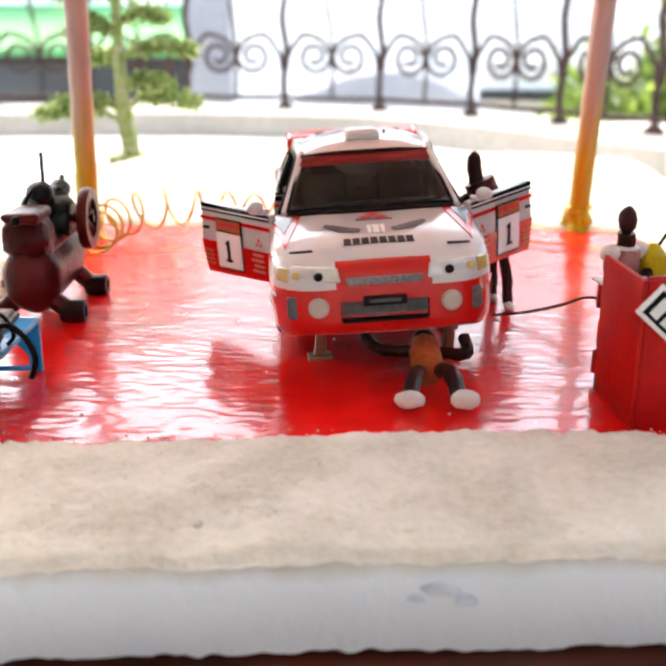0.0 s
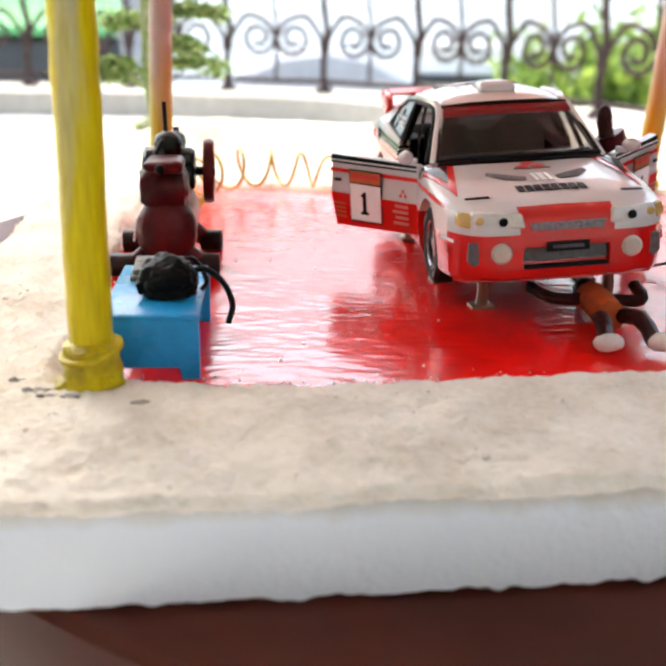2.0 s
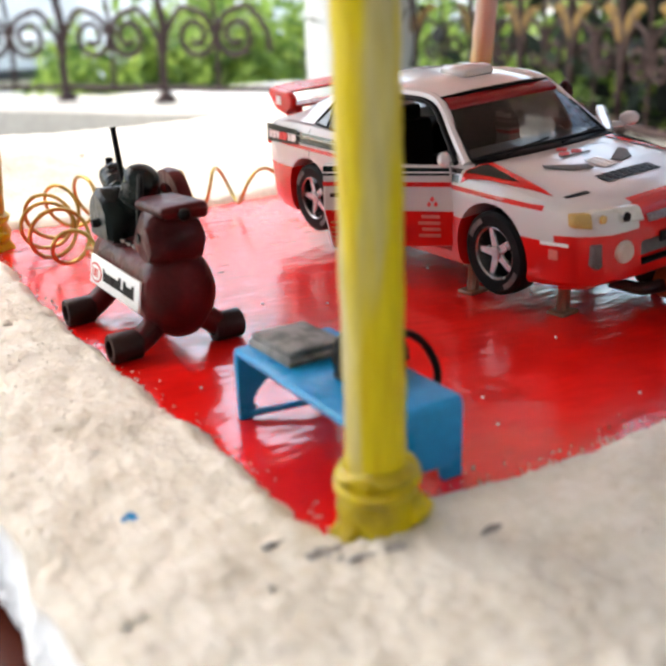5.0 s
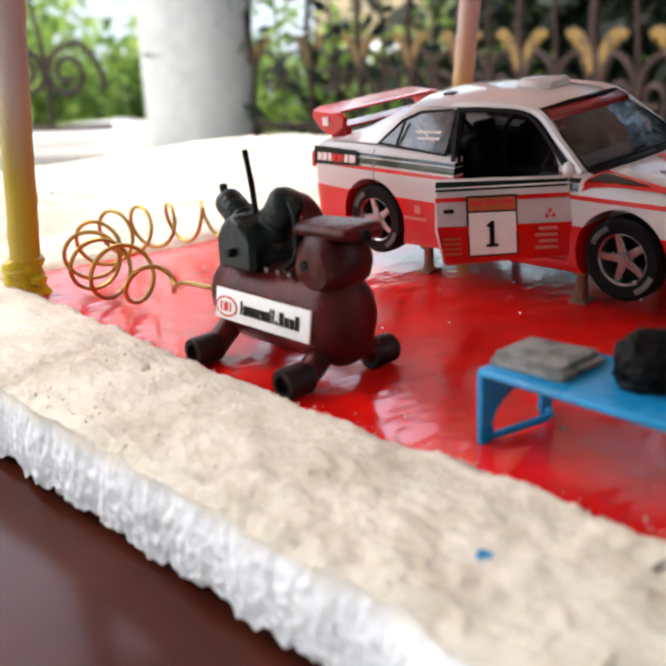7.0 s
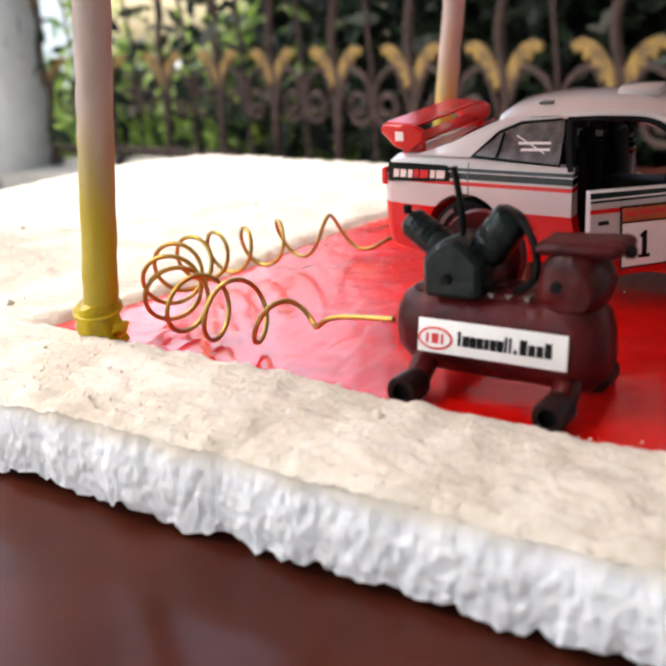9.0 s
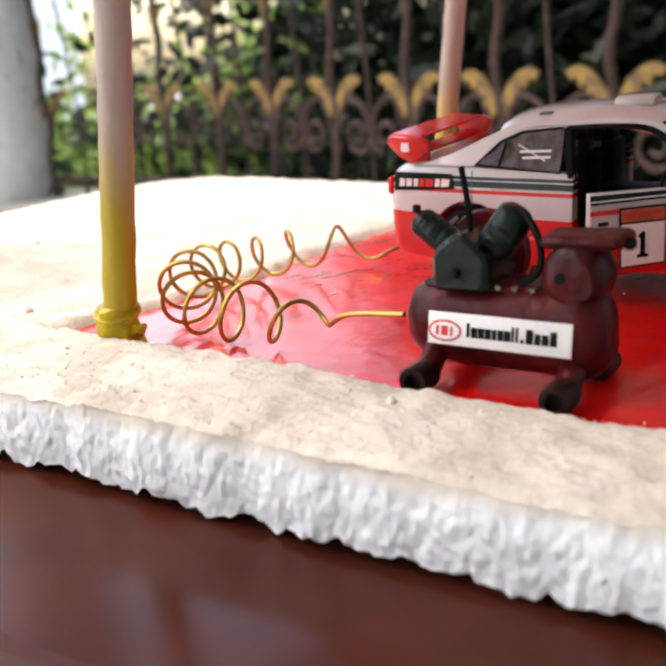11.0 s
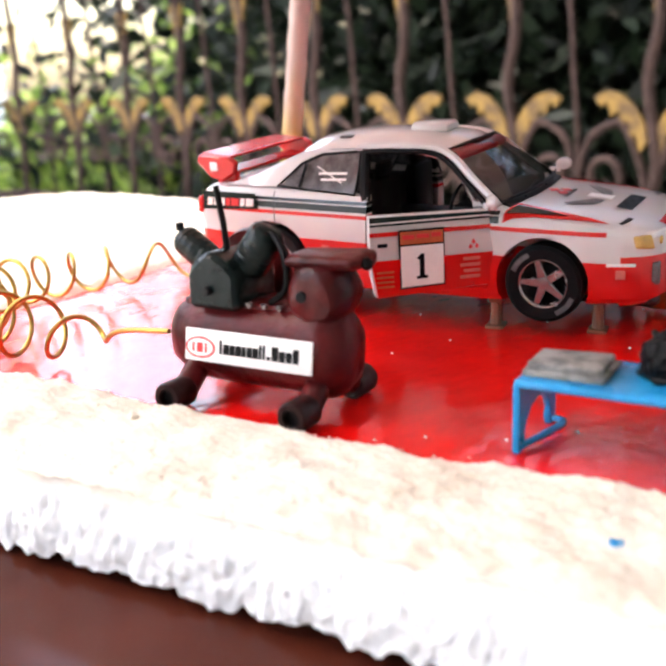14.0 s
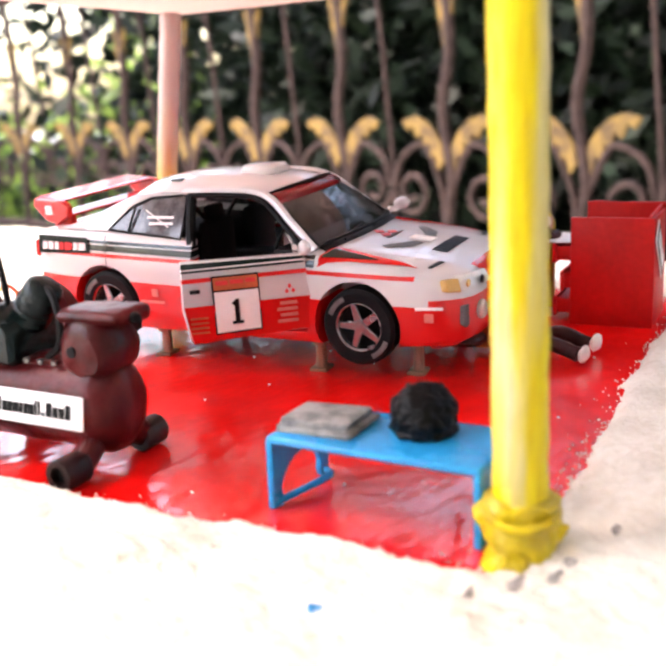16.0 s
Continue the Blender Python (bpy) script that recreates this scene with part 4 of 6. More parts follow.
part("roof_scoop", prism([(-0.15, 0.0), (-0.17, 0.05), (-0.13, 0.10), (0.13, 0.10), (0.17, 0.05), (0.15, 0.0)], 0.34, "y", -0.18, bevel=0.025), WHITE_PAINT, car, "white roof air scoop").matrix_basis = put(0, 0, 1.445)
for sx in (-1, 1):
    a = [(sx * 0.74, -0.86, 0.935), (sx * 0.66, -0.62, 1.13), (sx * 0.575, -0.33, 1.35), (sx * 0.605, 0.05, 1.395), (sx * 0.615, 0.45, 1.39)]
    part("pillar", tube(smooth_line(a, 5), 0.040, 8), WHITE_PAINT, car)
    part("pillar", tube(smooth_line([(sx * 0.60, 0.38, 1.385), (sx * 0.70, 0.36, 1.18), (sx * 0.80, 0.32, 0.95)], 5), 0.045, 8), CABIN, car, "black centre pillar")
    part("door_seal", tube(smooth_line([(sx * 0.785, -0.78, 0.945), (sx * 0.70, -0.575, 1.115), (sx * 0.618, -0.30, 1.325), (sx * 0.637, 0.05, 1.362), (sx * 0.645, 0.36, 1.355)], 5), 0.024, 8), CABIN, car, "black rubber door seal")
    cp = [(1.02, 1.345), (0.80, 1.37), (0.45, 1.395), (0.45, 1.36), (0.80, 1.335), (1.0, 1.265), (1.16, 1.12), (1.22, 1.06), (1.75, 1.07), (1.45, 1.16), (1.25, 1.25)]
    q = prism(cp, 0.05, "x", 0.0)
    for v in q.verts:
        h = (v.co.z - 1.05) / 0.33
        v.co.x = sx * (0.80 - 0.215 * h) + (v.co.x - 0.05) * sx
    part("quarter_panel", q, WHITE_PAINT, car, angle=60)
    q = prism([(0.42, 1.005), (0.42, 1.355), (0.78, 1.325), (0.98, 1.25), (1.19, 1.07)], 0.016, "x", 0.0)
    for v in q.verts:
        v.co.x = sx * (0.83 - 0.215 * (v.co.z - 0.95) / 0.43 - 0.014) + v.co.x * sx
    part("rear_side_window", q, SMOKED, car, "smoked grey rear side window")
    for pts in ([(0.42, 1.005), (0.42, 1.36), (0.80, 1.33), (0.99, 1.255), (1.21, 1.065)],):
        ring = [(sx * (0.835 - 0.215 * (z - 0.95) / 0.43), y, z) for y, z in pts]
        part("window_seal", tube(ring, 0.013, 6, closed=True), CABIN, car, "black rubber window seal")
    part("window_bar", tube([(sx * 0.795, 0.98, 1.06), (sx * 0.715, 0.93, 1.26)], 0.012, 6), CABIN, car)
    for k in range(2):
        q = prism([(0.52, 1.19 - 0.05 * k), (0.80 - 0.03 * k, 1.185 - 0.05 * k), (0.80 - 0.03 * k, 1.165 - 0.05 * k), (0.52, 1.17 - 0.05 * k)], 0.004, "x", 0.0)
        for v in q.verts:
            v.co.x = sx * (0.838 - 0.215 * (v.co.z - 0.95) / 0.43 + 0.004) + v.co.x * sx
        part("name_bar", q, PAPER, car, "white bar of small lettering")
part("windscreen", panel([(-0.71, -0.87, 0.955), (0.71, -0.87, 0.955), (0.555, -0.36, 1.355), (-0.555, -0.36, 1.355)], 0.012, 8, (0, -0.11, 0.02)), WINDOW, car, "dark sloping windscreen")
part("windscreen_seal", tube([(-0.715, -0.88, 0.965), (-0.60, -0.915, 0.985), (-0.3, -0.985, 1.0), (0, -1.0, 1.005), (0.3, -0.985, 1.0), (0.60, -0.915, 0.985), (0.715, -0.88, 0.965), (0.64, -0.61, 1.17), (0.56, -0.36, 1.365), (0.3, -0.43, 1.39), (0, -0.455, 1.395),
                               (-0.3, -0.43, 1.39), (-0.56, -0.36, 1.365), (-0.64, -0.61, 1.17)], 0.016, 6, closed=True), CABIN, car, "black rubber windscreen seal")
band = panel([(-0.588, -0.462, 1.27), (0.588, -0.462, 1.27), (0.552, -0.352, 1.358), (-0.552, -0.352, 1.358)], 0.004, 8, (0, -0.10, 0.02))
bmesh.ops.translate(band, vec=(0, -0.012, 0.012), verts=band.verts)
strip = part("sun_strip", band, SUN_STRIP, car, "dark red sun strip along the windscreen's top")
for x0, x1 in ((-0.50, -0.40), (-0.26, -0.14), (-0.10, 0.02), (0.06, 0.16), (0.20, 0.28), (0.40, 0.50)):
    xm = (x0 + x1) / 2
    dip = 0.07 * (1 - (xm / 0.57) ** 2)
    part("lettering_bar", panel([(x0, -0.445 - dip, 1.315), (x1, -0.445 - dip, 1.315), (x1, -0.42 - dip, 1.338), (x0, -0.42 - dip, 1.338)], 0.004, 1), LAMP, strip, "pale bar of lettering")
part("rear_window", panel([(0.60, 1.62, 1.08), (-0.60, 1.62, 1.08), (-0.53, 1.06, 1.34), (0.53, 1.06, 1.34)], 0.012, 8, (0, 0.06, 0.02)), WINDOW, car, "dark rear window")
part("cowl", panel([(-0.74, -0.95, 0.935), (0.74, -0.95, 0.935), (0.70, -0.85, 0.965), (-0.70, -0.85, 0.965)], 0.03, 6, (0, -0.11, 0.012)), CABIN, car, "black wiper cowl")
for x0 in (-0.45, 0.12):
    part("wiper", tube([(x0, -0.99, 0.975), (x0 + 0.22, -0.955, 1.0), (x0 + 0.48, -0.93, 1.02)], 0.009, 6), CABIN, car)

# cabin
part("dashboard", box(-0.70, 0.70, -0.80, -0.42, 0.62, 0.93, 0.05), CABIN, car)
part("centre_console", box(-0.13, 0.13, -0.55, 0.42, 0.36, 0.76, 0.03), CABIN, car)
part("rear_bench", box(-0.70, 0.70, 0.56, 1.03, 0.36, 0.98, 0.05), CABIN, car)
part("floor_pan", box(-0.73, 0.73, -0.62, 1.04, 0.335, 0.37), CABIN, car)
for sx in (-1, 1):
    part("seat", join(box(sx * 0.37 - 0.23, sx * 0.37 + 0.23, -0.12, 0.36, 0.36, 0.58, 0.05), box(sx * 0.37 - 0.22, sx * 0.37 + 0.22, 0.26, 0.40, 0.5, 1.12, 0.06),
                      box(sx * 0.37 - 0.12, sx * 0.37 + 0.12, 0.30, 0.38, 1.10, 1.24, 0.03)), CABIN, car, "black bucket seat")
    for line in ([(sx * 0.62, 0.55, 0.4), (sx * 0.60, 0.5, 1.0), (sx * 0.52, 0.5, 1.34), (0, 0.5, 1.36)], [(sx * 0.54, 0.5, 1.33), (sx * 0.50, 0.0, 1.35), (sx * 0.56, -0.40, 1.28), (sx * 0.66, -0.62, 0.95)],
                 [(sx * 0.52, 0.52, 1.32), (-sx * 0.45, 0.62, 0.55)]):
        part("roll_cage", tube(line, 0.022, 7), CHROME, car, "pale tubular roll cage")
part("steering_wheel", tube([(-0.37 + 0.15 * math.cos(a), -0.36 - 0.04 * math.sin(a), 0.90 + 0.14 * math.sin(a)) for a in np.linspace(0, 6.28, 22)[:-1]], 0.016, 6, closed=True), CABIN, car)

# doors
def door_mesh(sx):
    """The door from its hinge at the origin back along y, outer skin towards sx."""
    out = [(0.0, 0.32), (-0.05, 0.60), (0.0, 0.94), (0.99, 0.985), (1.01, 0.60), (0.96, 0.32)]
    d = prism([(y, z) for y, z in out], 0.075, "x", 0.0, bevel=0.012)
    for v in d.verts:
        v.co.x = sx * (v.co.x - 0.075 - 0.02 * abs((v.co.z - 0.62) / 0.35) ** 2)
    return d


for sx, turn in ((-1, 42), (1, -44)):
    hinge = Matrix.Translation((sx * 0.885 * K, -0.83 * K, 0)) @ Matrix.Rotation(radians(turn), 4, "Z")
    d = part("door", door_mesh(sx), WHITE_PAINT, car, "open front door with a number plate decal")
    d.matrix_basis = hinge
    def decal(name, pts, mat_, label="", lift=0.006):
        q = prism([(y * 0.885, z + (0.03 if z < 0.6 else 0.0)) for y, z in pts], 0.004, "x", 0.0)
        for v in q.verts:
            v.co.x = sx * (lift - 0.02 * abs((v.co.z - 0.62) / 0.35) ** 2 + v.co.x)
        return part(name, q, mat_, d, label)
    decal("red_panel", [(0.0, 0.30), (-0.035, 0.60), (1.125, 0.63), (1.07, 0.29)], RED_PAINT, "red lower door panel")
    decal("dark_band", [(0.005, 0.875), (0.005, 0.93), (1.115, 0.975), (1.12, 0.90)], GREEN_STRIPE, "dark green band under the window")
    decal("white_line", [(0.0, 0.895), (0.0, 0.905), (1.118, 0.93), (1.118, 0.92)], PAPER, "", 0.011)
    decal("red_line", [(-0.01, 0.79), (-0.008, 0.825), (1.125, 0.855), (1.125, 0.82)], RED_PAINT)
    decal("plate_edge", [(0.435, 0.345), (0.435, 0.845), (0.865, 0.855), (0.865, 0.345)], INK, "", 0.012)
    decal("number_plate", [(0.45, 0.36), (0.45, 0.715), (0.85, 0.725), (0.85, 0.36)], PAPER, "white rally plate", 0.016)
    decal("event_plate", [(0.45, 0.73), (0.45, 0.83), (0.85, 0.84), (0.85, 0.74)], ORANGE, "orange-red event plate with small lettering", 0.016)
    for k, (y0, y1) in enumerate(((0.47, 0.56), (0.58, 0.70), (0.72, 0.83))):
        decal("lettering_bar", [(y0, 0.775), (y0, 0.81), (y1, 0.815), (y1, 0.78)], RED_INK, "", 0.021)
    one = [(0.635, 0.43), (0.635, 0.655), (0.660, 0.655), (0.705, 0.62), (0.705, 0.59), (0.678, 0.605), (0.678, 0.43)]
    if sx > 0:
        one = [(1.30 - y, z) for y, z in one][::-1]
    decal("number_one", one, INK, "black figure 1", 0.021)
    decal("number_one", [(0.605, 0.42), (0.605, 0.445), (0.708, 0.445), (0.708, 0.42)], INK, "", 0.021)
    for k in range(4):
        decal("sponsor_bar", [(0.10, 0.37 + 0.05 * k), (0.10, 0.395 + 0.05 * k), (0.29 - 0.03 * (k % 2), 0.40 + 0.05 * k), (0.29 - 0.03 * (k % 2), 0.375 + 0.05 * k)], PALE_RED, "pale red bar of small lettering", 0.013)
        decal("sponsor_bar", [(0.92, 0.37 + 0.04 * k), (0.92, 0.385 + 0.04 * k), (1.08, 0.39 + 0.04 * k), (1.08, 0.375 + 0.04 * k)], ORANGE, "", 0.013)
    for k, (dy, dz) in enumerate(((0.0, 0.0), (-0.03, -0.04), (0.03, -0.04))):
        decal("badge", [(0.16 + dy, 0.68 + dz), (0.14 + dy, 0.70 + dz), (0.16 + dy, 0.725 + dz), (0.18 + dy, 0.70 + dz)], RED_INK, "", 0.013)
    part("door_handle", box(min(sx * 0.005, sx * 0.03), max(sx * 0.005, sx * 0.03), 0.86, 0.94, 0.735, 0.765, 0.006), CABIN, d, "black door handle")
    part("inner_trim", prism([(0.04, 0.36), (0.0, 0.6), (0.05, 0.9), (0.93, 0.93), (0.95, 0.6), (0.91, 0.36)], 0.012, "x", -sx * 0.092 - 0.006), CABIN, d, "black inner door trim")
    part("mirror", join(wobble(ball(sx * 0.12, 0.02, 1.02, 0.085, 0.05, 0.062), 0.004, 0.1), box(min(sx * -0.02, sx * 0.08), max(sx * -0.02, sx * 0.08), 0.0, 0.05, 0.95, 1.0, 0.01)), WHITE_PAINT, d, "white wing mirror")

# wheels
def wheel_mesh():
    tyre = lathe([(0.20, -0.10), (0.285, -0.105), (0.315, -0.085), (0.322, 0), (0.315, 0.085), (0.285, 0.105), (0.205, 0.10), (0.20, 0.0)], 44, "x")
    return tyre


def rim_mesh():
    bms = [lathe([(0.205, -0.09), (0.215, 0.085), (0.198, 0.097), (0.186, 0.085), (0.186, -0.02), (0.19, -0.09)], 44, "x"), lathe([(0, 0.03), (0.05, 0.03), (0.062, 0.055), (0.05, 0.078), (0.0, 0.084)], 24, "x")]
    for k in range(5):
        a = 2 * math.pi * k / 5 + 0.3
        sp = prism([(-0.038, 0.03), (-0.024, 0.19), (0.024, 0.19), (0.038, 0.03)], 0.035, "x", 0.035, bevel=0.006)
        sp.transform(Matrix.Rotation(a, 4, "X"))
        bms.append(sp)
    return join(*bms)


for ya in (FA, RA):
    for sx in (-1, 1):
        w = part("wheel", wheel_mesh(), RUBBER, car, "black tyre with pale lettering")
        w.matrix_basis = Matrix.Translation((sx * TRACK * K, ya * K, (0.345 if ya < 0 else 0.375) * K)) @ Matrix.Rotation(0 if sx > 0 else math.pi, 4, "Z")
        part("rim", rim_mesh(), CHROME, w, "silver five-spoke rim")
        part("brake_disc", lathe([(0, -0.03), (0.17, -0.03), (0.17, 0.0), (0, 0.0)], 28, "x"), CABIN, w, "dark brake disc")
        for k in (0.5, 3.64):
            for j in range(7):
                a = k + j * 0.105
                q = box(0.104, 0.109, -0.012, 0.012, 0.238, 0.278)
                q.transform(Matrix.Rotation(a, 4, "X"))
                if j == 0:
                    acc = q
                else:
                    acc = join(acc, q)
            part("tyre_lettering", acc, GREY_TRIM, w, "pale bars of tyre lettering")
for ya in (FA, RA):
    part("axle", tube([(-0.70, ya, 0.35), (0.70, ya, 0.35)], 0.06, 10), CABIN, car)
part("underfloor", box(-0.62, 0.62, -1.75, 1.8, 0.155, 0.19, 0.01), CABIN, car, "dark underfloor")

# nose
SILVER_MESH = material("silver_grille_mesh", (0.30, 0.30, 0.31), 0.4, metal=0.5, vary=0.5, scale=900, bump=0.8, bump_scale=1800)
part("upper_grille", prism([(-0.27, 0.625), (-0.29, 0.685), (0.29, 0.685), (0.27, 0.625)], 0.02, "y", -2.184, bevel=0.004), SILVER_MESH, car, "grey mesh upper grille")
part("lower_mesh", box(-0.325, 0.325, -2.13, -2.115, 0.385, 0.49), GREY_TRIM, car, "grey mesh lower intake")
part("intake_lip", box(-0.33, 0.33, -2.19, -2.12, 0.335, 0.36, 0.01), CABIN, car, "black intake lip")
pl = part("name_plate", box(-0.165, 0.165, -2.20, -2.18, 0.465, 0.54, 0.008), CABIN, car, "black plate with a line of small lettering")
part("lettering_bar", box(-0.12, 0.12, -2.204, -2.2005, 0.49, 0.515), GREY_TRIM, pl)
part("splitter", panel([(-0.70, -2.03, 0.245), (0.70, -2.03, 0.245), (0.80, -1.85, 0.225), (-0.80, -1.85, 0.225)], 0.025, 6, (0, -0.09, 0)), RED_PAINT, car, "red chin splitter")
for sx in (-1, 1):
    part("fog_lamp", lathe([(0.0, -0.035), (0.062, -0.03), (0.078, -0.012), (0.080, 0.03), (0, 0.03)], 28, "y", (sx * 0.50, -2.17, 0.465)), LAMP, car, "round pale fog lamp cover")
    part("vent", prism([(sx * 0.655, 0.385), (sx * 0.66, 0.545), (sx * 0.735, 0.545), (sx * 0.745, 0.405), (sx * 0.70, 0.365)], 0.05, "y", -2.125, bevel=0.006), GREY_TRIM, car, "grey corner vent")
    lamp = [(-0.02, 0.65), (0.0, 0.75), (0.33, 0.765), (0.36, 0.70), (0.33, 0.645)]
    h = prism([(sx * (0.345 + u * 1.06), v + 0.004) for u, v in lamp], 0.06, "y", -2.195, bevel=0.01)
    for v in h.verts:
        ax = abs(v.co.x)
        v.co.y += 0.16 * max(0, (ax - 0.42) / 0.36) ** 2.0 + 0.35 * (v.co.z - 0.65)
    head = part("headlamp", h, LENS, car, "clear headlamp")
    ind = prism([(sx * 0.715, 0.65), (sx * 0.705, 0.755), (sx * 0.80, 0.755), (sx * 0.81, 0.665)], 0.06, "y", -2.205, bevel=0.01)
    for v in ind.verts:
        ax = abs(v.co.x)
        v.co.y += 0.16 * max(0, (ax - 0.42) / 0.36) ** 2.0 + 0.35 * (v.co.z - 0.65)
    part("indicator", ind, AMBER, head, "amber indicator lens")
    part("bulb", lathe([(0, -0.02), (0.03, -0.015), (0.035, 0.0), (0, 0.0)], 16, "y", (sx * 0.49, -2.172, 0.705)), CABIN, head, "dark lamp bulb")
    part("bulb", lathe([(0, -0.02), (0.028, -0.015), (0.032, 0.0), (0, 0.0)], 16, "y", (sx * 0.655, -2.115, 0.71)), AMBER, head, "amber lamp bulb")


def on_hood(pts, lift=0.007):
    """A thin decal that follows the bonnet."""
    bm = bmesh.new()
    vs = []
    for x, y in pts:
        w, zb, ze, zc = station(y)
        t = min(1, abs(x) / w)
        z = float(np.interp(t, [0, 0.5, 0.8, 0.925, 0.965], [zc, ze + 0.88 * (zc - ze), ze + 0.55 * (zc - ze), ze, zb + 0.94 * (ze - zb)]))
        vs.append(bm.verts.new((x, y, z + lift)))
    f = bm.faces.new(vs)
    if f.normal.z < 0:
        f.normal_flip()
    r = bmesh.ops.triangulate(bm, faces=[f])
    ext = bmesh.ops.extrude_face_region(bm, geom=r["faces"])
    bmesh.ops.translate(bm, vec=(0, 0, -0.004), verts=[v for v in ext["geom"] if isinstance(v, bmesh.types.BMVert)])
    return bm


def draped(a, b, c_, lift, n=10):
    """A triangular decal laid over the bonnet and the top of the wing."""
    bm = bmesh.new()
    rows = []
    for i in range(n + 1):
        row = []
        for j in range(i + 1):
            u, v = i / n, (j / i if i else 0)
            x, y = (a[k] * (1 - u) + (b[k] * (1 - v) + c_[k] * v) * u for k in range(2))
            w, zb, ze, zc = station(y)
            t = min(0.985, abs(x) / w)
            z = float(np.interp(t, [0, 0.5, 0.8, 0.925, 0.965, 0.985], [zc, ze + 0.88 * (zc - ze), ze + 0.55 * (zc - ze), ze, zb + 0.94 * (ze - zb), zb + 0.83 * (ze - zb)]))
            row.append(bm.verts.new((x + lift * 0.5 * math.copysign(1, x) * (t > 0.9), y, z + lift)))
        rows.append(row)
    for i in range(n):
        for j in range(i + 1):
            bm.faces.new((rows[i][j], rows[i + 1][j], rows[i + 1][j + 1]))
            if j < i:
                bm.faces.new((rows[i][j], rows[i + 1][j + 1], rows[i][j + 1]))
    bmesh.ops.recalc_face_normals(bm, faces=bm.faces)
    bmesh.ops.solidify(bm, geom=bm.faces[:], thickness=0.003)
    return bm


for sx in (-1, 1):
    part("bonnet_flash", draped((sx * 0.735, -1.74), (sx * 0.60, -0.99), (sx * 0.868, -0.93), 0.008), RED_PAINT, car, "red wedge decal on the bonnet")
    part("bonnet_dark_flash", draped((sx * 0.742, -1.42), (sx * 0.665, -1.01), (sx * 0.835, -0.96), 0.014), GREEN_STRIPE, car, "dark green decal on the bonnet")
    part("bonnet_vent", on_hood([(sx * 0.12, -1.48), (sx * 0.40, -1.30), (sx * 0.42, -1.36), (sx * 0.30, -1.52), (sx * 0.14, -1.56)], 0.010), GREY_TRIM, car, "grey bonnet vent")
    part("wing_bar", on_hood([(sx * 0.52, -1.88), (sx * 0.70, -1.84), (sx * 0.70, -1.81), (sx * 0.52, -1.84)], 0.009), INK, car, "small dark bar of lettering")
for dx, dy in ((0, -1.10), (-0.065, -1.19), (0.065, -1.19)):
    part("bonnet_badge", on_hood([(dx - 0.06, dy), (dx, dy + 0.05), (dx + 0.06, dy), (dx, dy - 0.05)], 0.011), RED_INK, car, "red diamond of the badge")
for dx, w_ in ((0.0, 0.03), (-0.055, 0.018), (0.055, 0.018)):
    part("bonnet_ridge", on_hood([(dx - w_, -1.40), (dx + w_, -1.40), (dx + w_ * 0.8, -1.60), (dx - w_ * 0.8, -1.60)], 0.012), PAPER, car, "white bonnet ridge")
part("bonnet_bar", on_hood([(-0.15, -1.235), (0.15, -1.235), (0.15, -1.255), (-0.15, -1.255)], 0.011), GREY_TRIM, car, "thin grey bar of lettering")
for k in range(8):
    x = -0.245 + 0.07 * k
    part("lettering_bar", on_hood([(x - 0.028, -1.69), (x + 0.028, -1.69), (x + 0.028, -1.815), (x - 0.028, -1.815)], 0.010), INK, car, "black block letter of a sponsor's name drawn as a bar")

# tail
for sx in (-1, 1):
    part("tail_lamp", prism([(sx * 0.52, 0.78), (sx * 0.54, 0.95), (sx * 0.80, 0.95), (sx * 0.82, 0.80)], 0.06, "y", 2.045, bevel=0.015), RED_PAINT, car, "red tail lamp")
    q = prism([(1.38, 0.865), (1.40, 1.005), (1.98, 1.02), (2.0, 0.845)], 0.004, "x", 0.0)
    for v in q.verts:
        v.co.x = sx * (0.872 - 0.05 * max(0, v.co.y - 1.7) + v.co.x)
    flank = part("flank_band", q, GREEN_STRIPE, car, "dark rear flank band with white lettering bars")
    for a, b, ink in ((1.42, 1.50, PAPER), (1.515, 1.56, PAPER), (1.58, 1.66, RED_INK), (1.675, 1.72, RED_INK), (1.735, 1.78, PAPER), (1.80, 1.86, PAPER), (1.875, 1.93, PAPER)):
        q = prism([(a + 0.012, 0.89), (a, 0.955), (b, 0.96), (b + 0.012, 0.885)], 0.004, "x", 0.0)
        for v in q.verts:
            v.co.x = sx * (0.877 - 0.05 * max(0, v.co.y - 1.7) + v.co.x)
        part("lettering_bar", q, ink, flank)
    end = [(y - 0.07, z) for y, z in ((1.78, 1.16), (1.76, 1.26), (1.84, 1.305), (2.17, 1.33), (2.20, 1.26), (2.06, 1.12), (1.92, 1.08))]
    part("wing_end", prism(end, 0.07, "x", min(sx * 0.66, sx * 0.73), bevel=0.015), RED_PAINT, car, "red wing end plate")
    part("wing_badge", prism([(1.89, 1.18), (1.89, 1.26), (1.97, 1.26), (1.97, 1.18)], 0.006, "x", min(sx * 0.732, sx * 0.738)), PAPER, car, "small white square badge")
    part("wing_strut", box(min(sx * 0.58, sx * 0.66), max(sx * 0.58, sx * 0.66), 1.74, 1.95, 1.05, 1.17, 0.015), RED_PAINT, car)
part("wing_blade", prism([(1.79, 1.285), (1.77, 1.31), (2.09, 1.345), (2.11, 1.32)], 1.34, "x", -0.67, bevel=0.008), RED_PAINT, car, "red rear wing blade")
part("wing_lower_blade", prism([(1.76, 1.14), (1.76, 1.165), (1.97, 1.18), (1.98, 1.15)], 1.34, "x", -0.67, bevel=0.008), RED_PAINT, car, "red lower wing blade")
